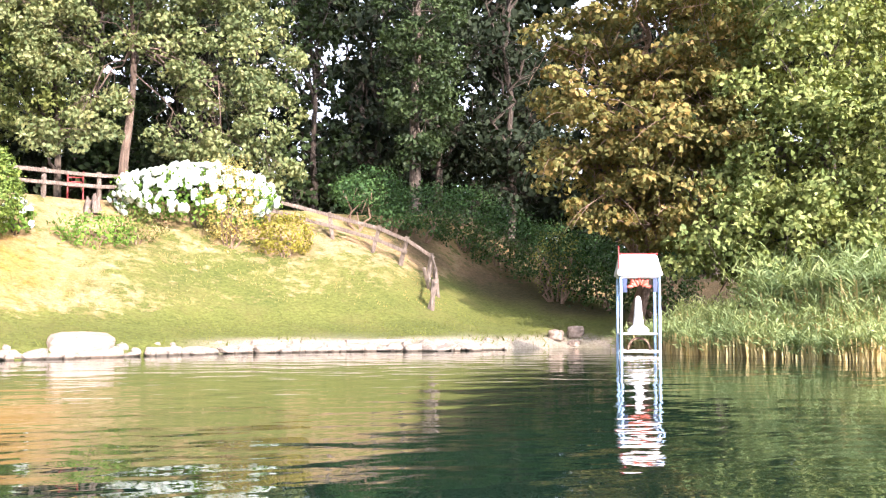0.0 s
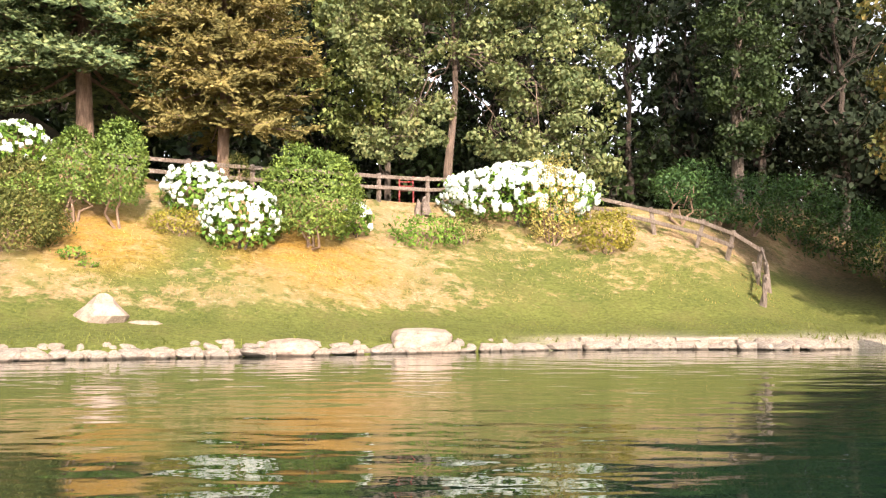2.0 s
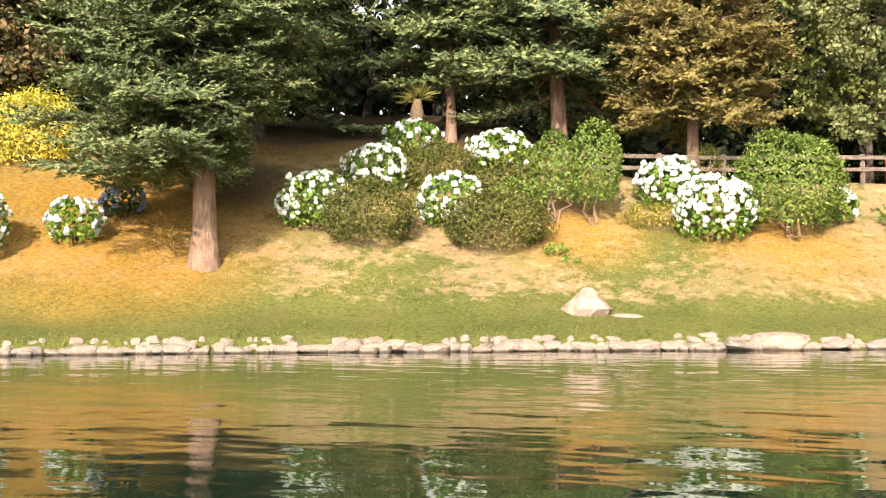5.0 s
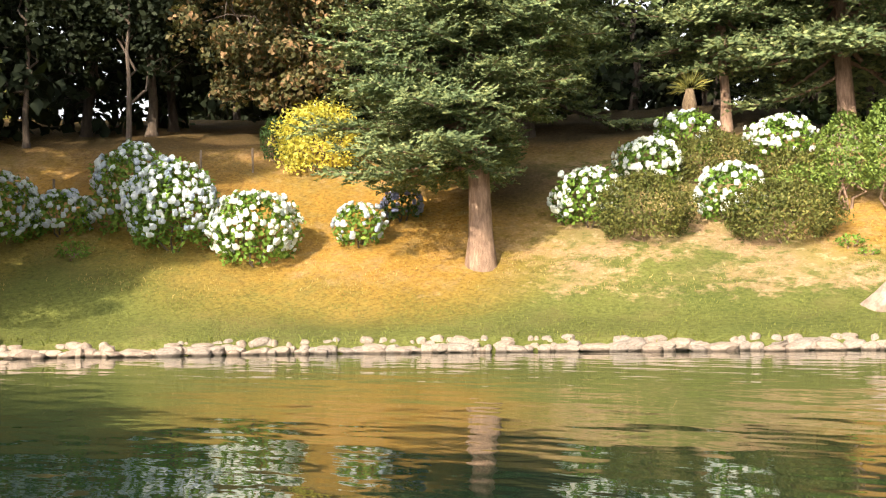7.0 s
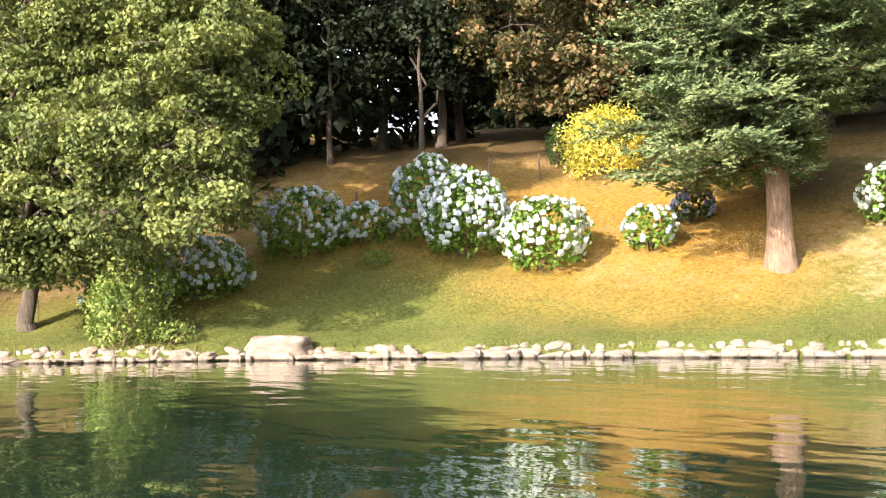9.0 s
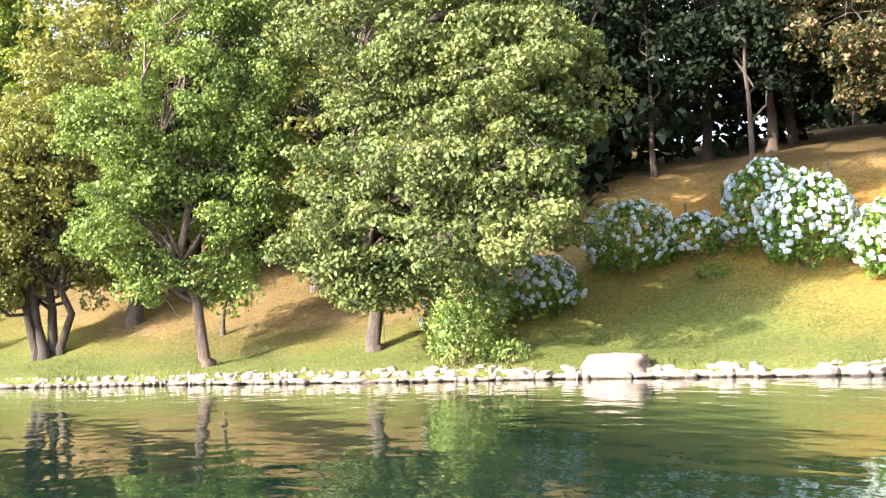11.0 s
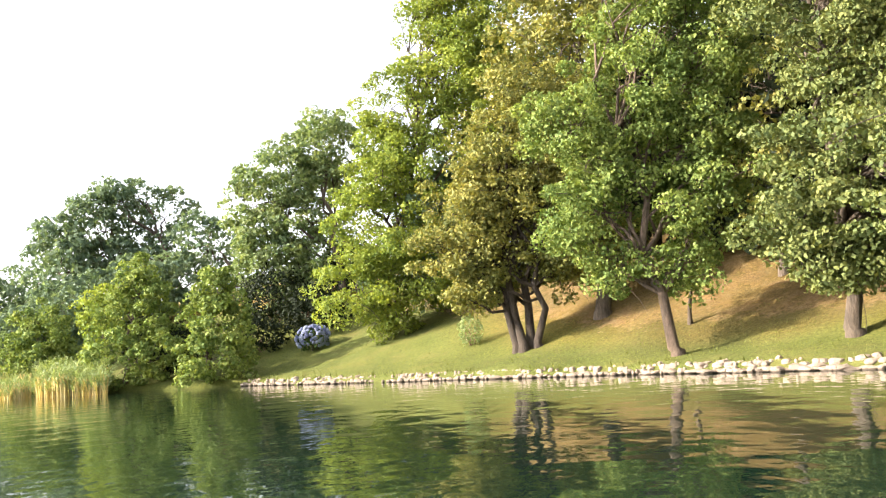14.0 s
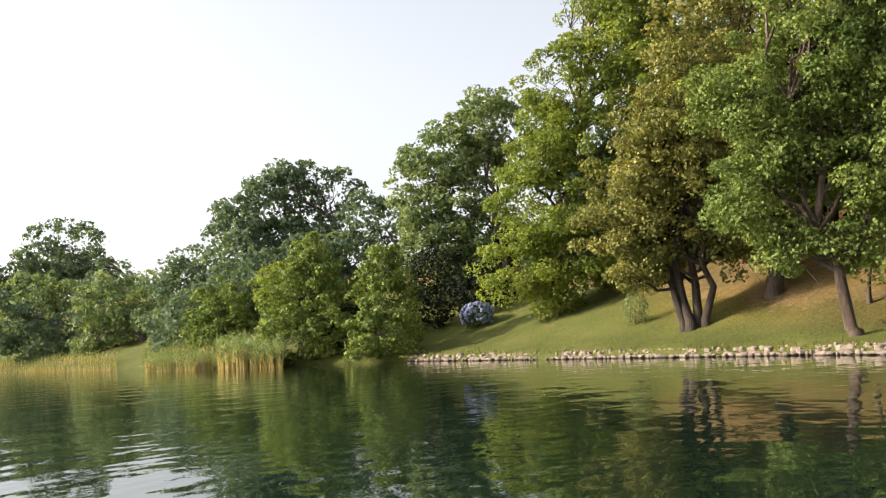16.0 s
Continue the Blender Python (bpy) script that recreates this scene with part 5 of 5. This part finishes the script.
def landing_stones():
    rng = fresh()
    for x, y, r in ((14.2, 26.5, 0.3), (15.0, 26.8, 0.34), (14.7, 26.3, 0.2)):
        boulder("pale block of stone on the landing", x, y, float(ground_z(x, y)) + r * 0.3, (r, r * 0.8, r * 0.6), float(rng.uniform(0, 90)), int(x * 10), 0.6)
    ob = thing("kerb_slab", "long pale stone slab on the shore", "slab", 8.5, 25.4)
    plank((-1.0, 0, -0.03), (1.0, 0.1, -0.03), 0.4, 0.1, "stone", ob, "slab", rng)


landing_stones()

# ---- reeds ----
def reeds(label, seed, n, b0, b1, d0, d1, far0, far1, tall, lean=0.12):
    rng = np.random.default_rng(seed)
    bearing = np.radians(rng.uniform(b0, b1, n * 8))
    far = rng.uniform(far0, far1, n * 8)
    x, y = -np.sin(bearing) * far, np.cos(bearing) * far
    d = inland(x, y)
    ok = np.where((d > d0) & (d < d1))[0][:n]
    x, y = x[ok], y[ok]
    n = len(x)
    foot = np.stack([x, y, np.maximum(ground_z(x, y), -0.3)], -1)
    h = tall * rng.uniform(0.6, 1.15, n) * (1 + 0.18 * np.sin(x * 2.1) * np.sin(y * 1.7))
    bend = rng.normal(size=(n, 3)) * np.array([1, 1, 0]) * lean
    side = unit(rng.normal(size=(n, 3)) * np.array([1, 1, 0])) * (0.021 if far0 < 30 else 0.03)
    mid = foot + np.array([0, 0, 0.6]) * h[:, None] + bend * h[:, None] * 0.4
    tip = foot + np.array([0, 0, 1.0]) * h[:, None] + bend * h[:, None]
    stalk = np.stack([foot - side, foot + side, mid + side, mid - side], 1).reshape(-1, 3)
    blades = []
    for k in range(5):
        at = foot + (mid - foot) * rng.uniform(0.72 if far0 < 30 else 0.35, 1.0, n)[:, None] + (tip - mid) * rng.uniform(0, 0.6, n)[:, None]
        out = unit(rng.normal(size=(n, 3)) * np.array([1, 1, 0.15]) + np.array([0, 0, 0.9 if k else 2.0]))
        ln = (tall * rng.uniform(0.16, 0.3, n))[:, None]
        sd = unit(np.cross(out, rng.normal(size=(n, 3)))) * ln * 0.045
        q = at + out * ln * 0.55
        blades.append(np.stack([at, q + sd, at + out * ln + np.array([0, 0, -0.12]) * ln, q - sd], 1).reshape(-1, 3))
    ob = thing("reed_bed", label, "reeds", float(x.mean()), float(y.mean()), 0.0, kind="stuff")
    shift = np.array(ob.location)
    link_mesh("stalks", quads("stalks", stalk - shift), "reed_stalk", ob)
    link_mesh("reed_leaves", quads("reed_leaves", np.concatenate(blades) - shift), "reed_leaf", ob)


reeds("tall green reeds with straw-coloured stalks in the shallows", 31, 3600, -46, -27.6, -0.9, 1.5, 22, 27.5, 1.15)
reeds("taller pale green reeds on the bank", 32, 1700, -49, -38.6, 0.6, 3.0, 22, 28, 1.95, 0.2)
reeds("reed bed with straw-coloured stalks on the far shore", 33, 2400, 115.3, 118.7, -3.2, 1.0, 50, 62, 1.9)
reeds("low reed bed on the far shore", 34, 1800, 119, 122.5, -4, 1.0, 56, 74, 1.5)
reeds("low reed bed on the far shore", 35, 1400, 124, 134, -2, 2.0, 70, 110, 1.2)

# ---- landing tower ----
def tower():
    rng = fresh()
    ob = thing("landing_kiosk", "open kiosk with blue-white posts and a white roof in shallows", "kiosk", 13.75, 21.2, 0.0)
    ob.rotation_euler.z = radians(-24)
    w, d = 0.46, 0.4
    for x in (-w, w):
        for y in (-d, d):
            plank((x, y, -0.4), (x * 0.99, y * 0.98, 1.92), 0.06, 0.06, "blue_paint", ob, "post", rng)
    for y in (-d, d):
        plank((-w, y, 0.08), (w, y, 0.08), 0.05, 0.05, "white_paint", ob, "rail", rng)
        plank((-w, y, 1.88), (w, y, 1.88), 0.06, 0.06, "white_paint", ob, "beam", rng)
    for x in (-w, w):
        plank((x, -d, 1.88), (x, d, 1.88), 0.06, 0.06, "white_paint", ob, "beam", rng)
        plank((x, -d, 0.5), (x, d, 0.5), 0.04, 0.04, "white_paint", ob, "rail", rng)
    bm = bmesh.new()
    bmesh.ops.create_cube(bm, size=1)
    for v in bm.verts:
        up = v.co.z > 0
        v.co = Vector((v.co.x * (0.9 if up else 1.08), v.co.y * (0.25 if up else 1.0), 2.42 if up else 1.9))
    bmesh.ops.bevel(bm, geom=list(bm.edges), offset=0.02, segments=2, affect="EDGES")
    roof = part("roof", bm, "white_paint", ob, smooth=False)
    plank((-0.48, -0.02, 2.44), (0.48, -0.02, 2.44), 0.05, 0.05, "red_paint", roof, "ridge", rng)
    plank((-0.5, -0.35, 1.9), (-0.5, -0.35, 2.62), 0.035, 0.035, "red_paint", ob, "pole", rng)
    # openwork of coral petals hung under the eaves
    for i in range(9):
        bm = bmesh.new()
        bmesh.ops.create_icosphere(bm, subdivisions=2, radius=1)
        a = math.pi * i / 8
        for v in bm.verts:
            taper_in = 1 - 0.45 * max(0, -v.co.x)
            v.co = Vector((v.co.x * 0.1, v.co.y * 0.02, v.co.z * 0.045 * taper_in))
        reach = 0.15 if i % 2 else 0.22
        m = Matrix.Translation((math.cos(a) * reach, -0.3, 1.64 + math.sin(a) * reach * 0.75)) @ Matrix.Rotation(-a, 4, "Y")
        bmesh.ops.transform(bm, matrix=m, verts=bm.verts)
        part("petal", bm, "coral_paint", ob)
    for x in (-0.36, 0.36):
        plank((x, -d, 1.5), (x, -d, 1.84), 0.1, 0.02, "navy_paint", ob, "corner_panel", rng)
    arch = Stems()
    arch.tube([(math.cos(q) * 0.27, -0.1, 0.1 + math.sin(q) * 0.3) for q in np.linspace(0, math.pi, 11)], [0.03] * 11, 7)
    link_mesh("arch", arch.mesh("arch"), "bark_warm", ob, "weathered brown arch below the shelf")
    st = Stems()
    st.tube([(0, 0, 0.52), (0, 0, 0.6), (0, 0, 0.66), (0, 0, 0.72), (0, 0, 0.95), (0, 0, 1.2), (0, 0, 1.35), (0, 0, 1.42)], [0.26, 0.27, 0.2, 0.13, 0.105, 0.085, 0.075, 0.03], 16)
    link_mesh("white_pedestal", st.mesh("white_pedestal"), "white_enamel", ob)
    bm = bmesh.new()
    bmesh.ops.create_cube(bm, size=1)
    bmesh.ops.scale(bm, vec=(0.8, 0.6, 0.05), verts=bm.verts)
    bmesh.ops.bevel(bm, geom=list(bm.edges), offset=0.015, segments=1, affect="EDGES")
    bmesh.ops.translate(bm, vec=(0, 0, 0.5), verts=bm.verts)
    part("shelf", bm, "white_paint", ob, smooth=False)


tower()

# ---- by the fence ----
def stump():
    rng = fresh()
    ob = thing("tree_stump", "grey splintered tree stump by the fence", "stump", 1.35, 33.4)
    w = Stems()
    for i in range(5):
        a = i * 1.3
        w.tube([(math.cos(a) * 0.22, math.sin(a) * 0.18, -0.05), (math.cos(a) * 0.16, math.sin(a) * 0.14, 0.3), (math.cos(a) * 0.2, math.sin(a) * 0.15, 0.5 + 0.12 * math.sin(i * 2.1))], [0.12, 0.09, 0.02], 6)
    link_mesh("wood", w.mesh("wood"), "fence_wood", ob)


stump()


def red_seat():
    rng = fresh()
    ob = thing("garden_chair", "red painted garden chair behind the fence", "chair", 0.85, 34.9)
    for x in (-0.24, 0.24):
        for y in (-0.22, 0.22):
            plank((x, y, -0.03), (x, y, 0.95 if y > 0 else 0.62), 0.05, 0.05, "red_paint", ob, "leg", rng)
    plank((-0.27, 0, 0.44), (0.27, 0, 0.44), 0.5, 0.05, "red_paint", ob, "seat", rng)
    for z in (0.6, 0.75, 0.9):
        plank((-0.25, 0.22, z), (0.25, 0.22, z), 0.08, 0.03, "red_paint", ob, "slat", rng)
    for x in (-0.24, 0.24):
        plank((x, -0.24, 0.63), (x, 0.24, 0.63), 0.03, 0.06, "red_paint", ob, "armrest", rng)


red_seat()


def palm():
    rng = fresh()
    ob = thing("palm", "short hardy palm with a shaggy straw trunk", "palm", -13.9, 30.6)
    w = Stems()
    w.tube([(0, 0, -0.1), (0, 0, 0.5), (0.03, 0, 1.0), (0.05, 0, 1.5)], [0.14, 0.17, 0.24, 0.12], 10)
    link_mesh("trunk", w.mesh("trunk"), "thatch", ob)
    verts = []
    for i in range(34):
        a, el = rng.uniform(0, 6.28), rng.uniform(0.1, 1.4)
        d = np.array([math.cos(a) * math.cos(el), math.sin(a) * math.cos(el), math.sin(el)])
        for k in range(5):
            dd = unit(d + rng.normal(size=3) * 0.16)
            side = unit(np.cross(dd, rng.normal(size=3))) * 0.02
            p = np.array([0.05, 0, 1.45]) + d * 0.2
            ln = rng.uniform(0.35, 0.8)
            verts += [p, p + dd * ln * 0.5 + side, p + dd * ln - np.array([0, 0, 0.1]), p + dd * ln * 0.5 - side]
    link_mesh("fronds", quads("fronds", np.array(verts)), "leaf_olive", ob)


palm()
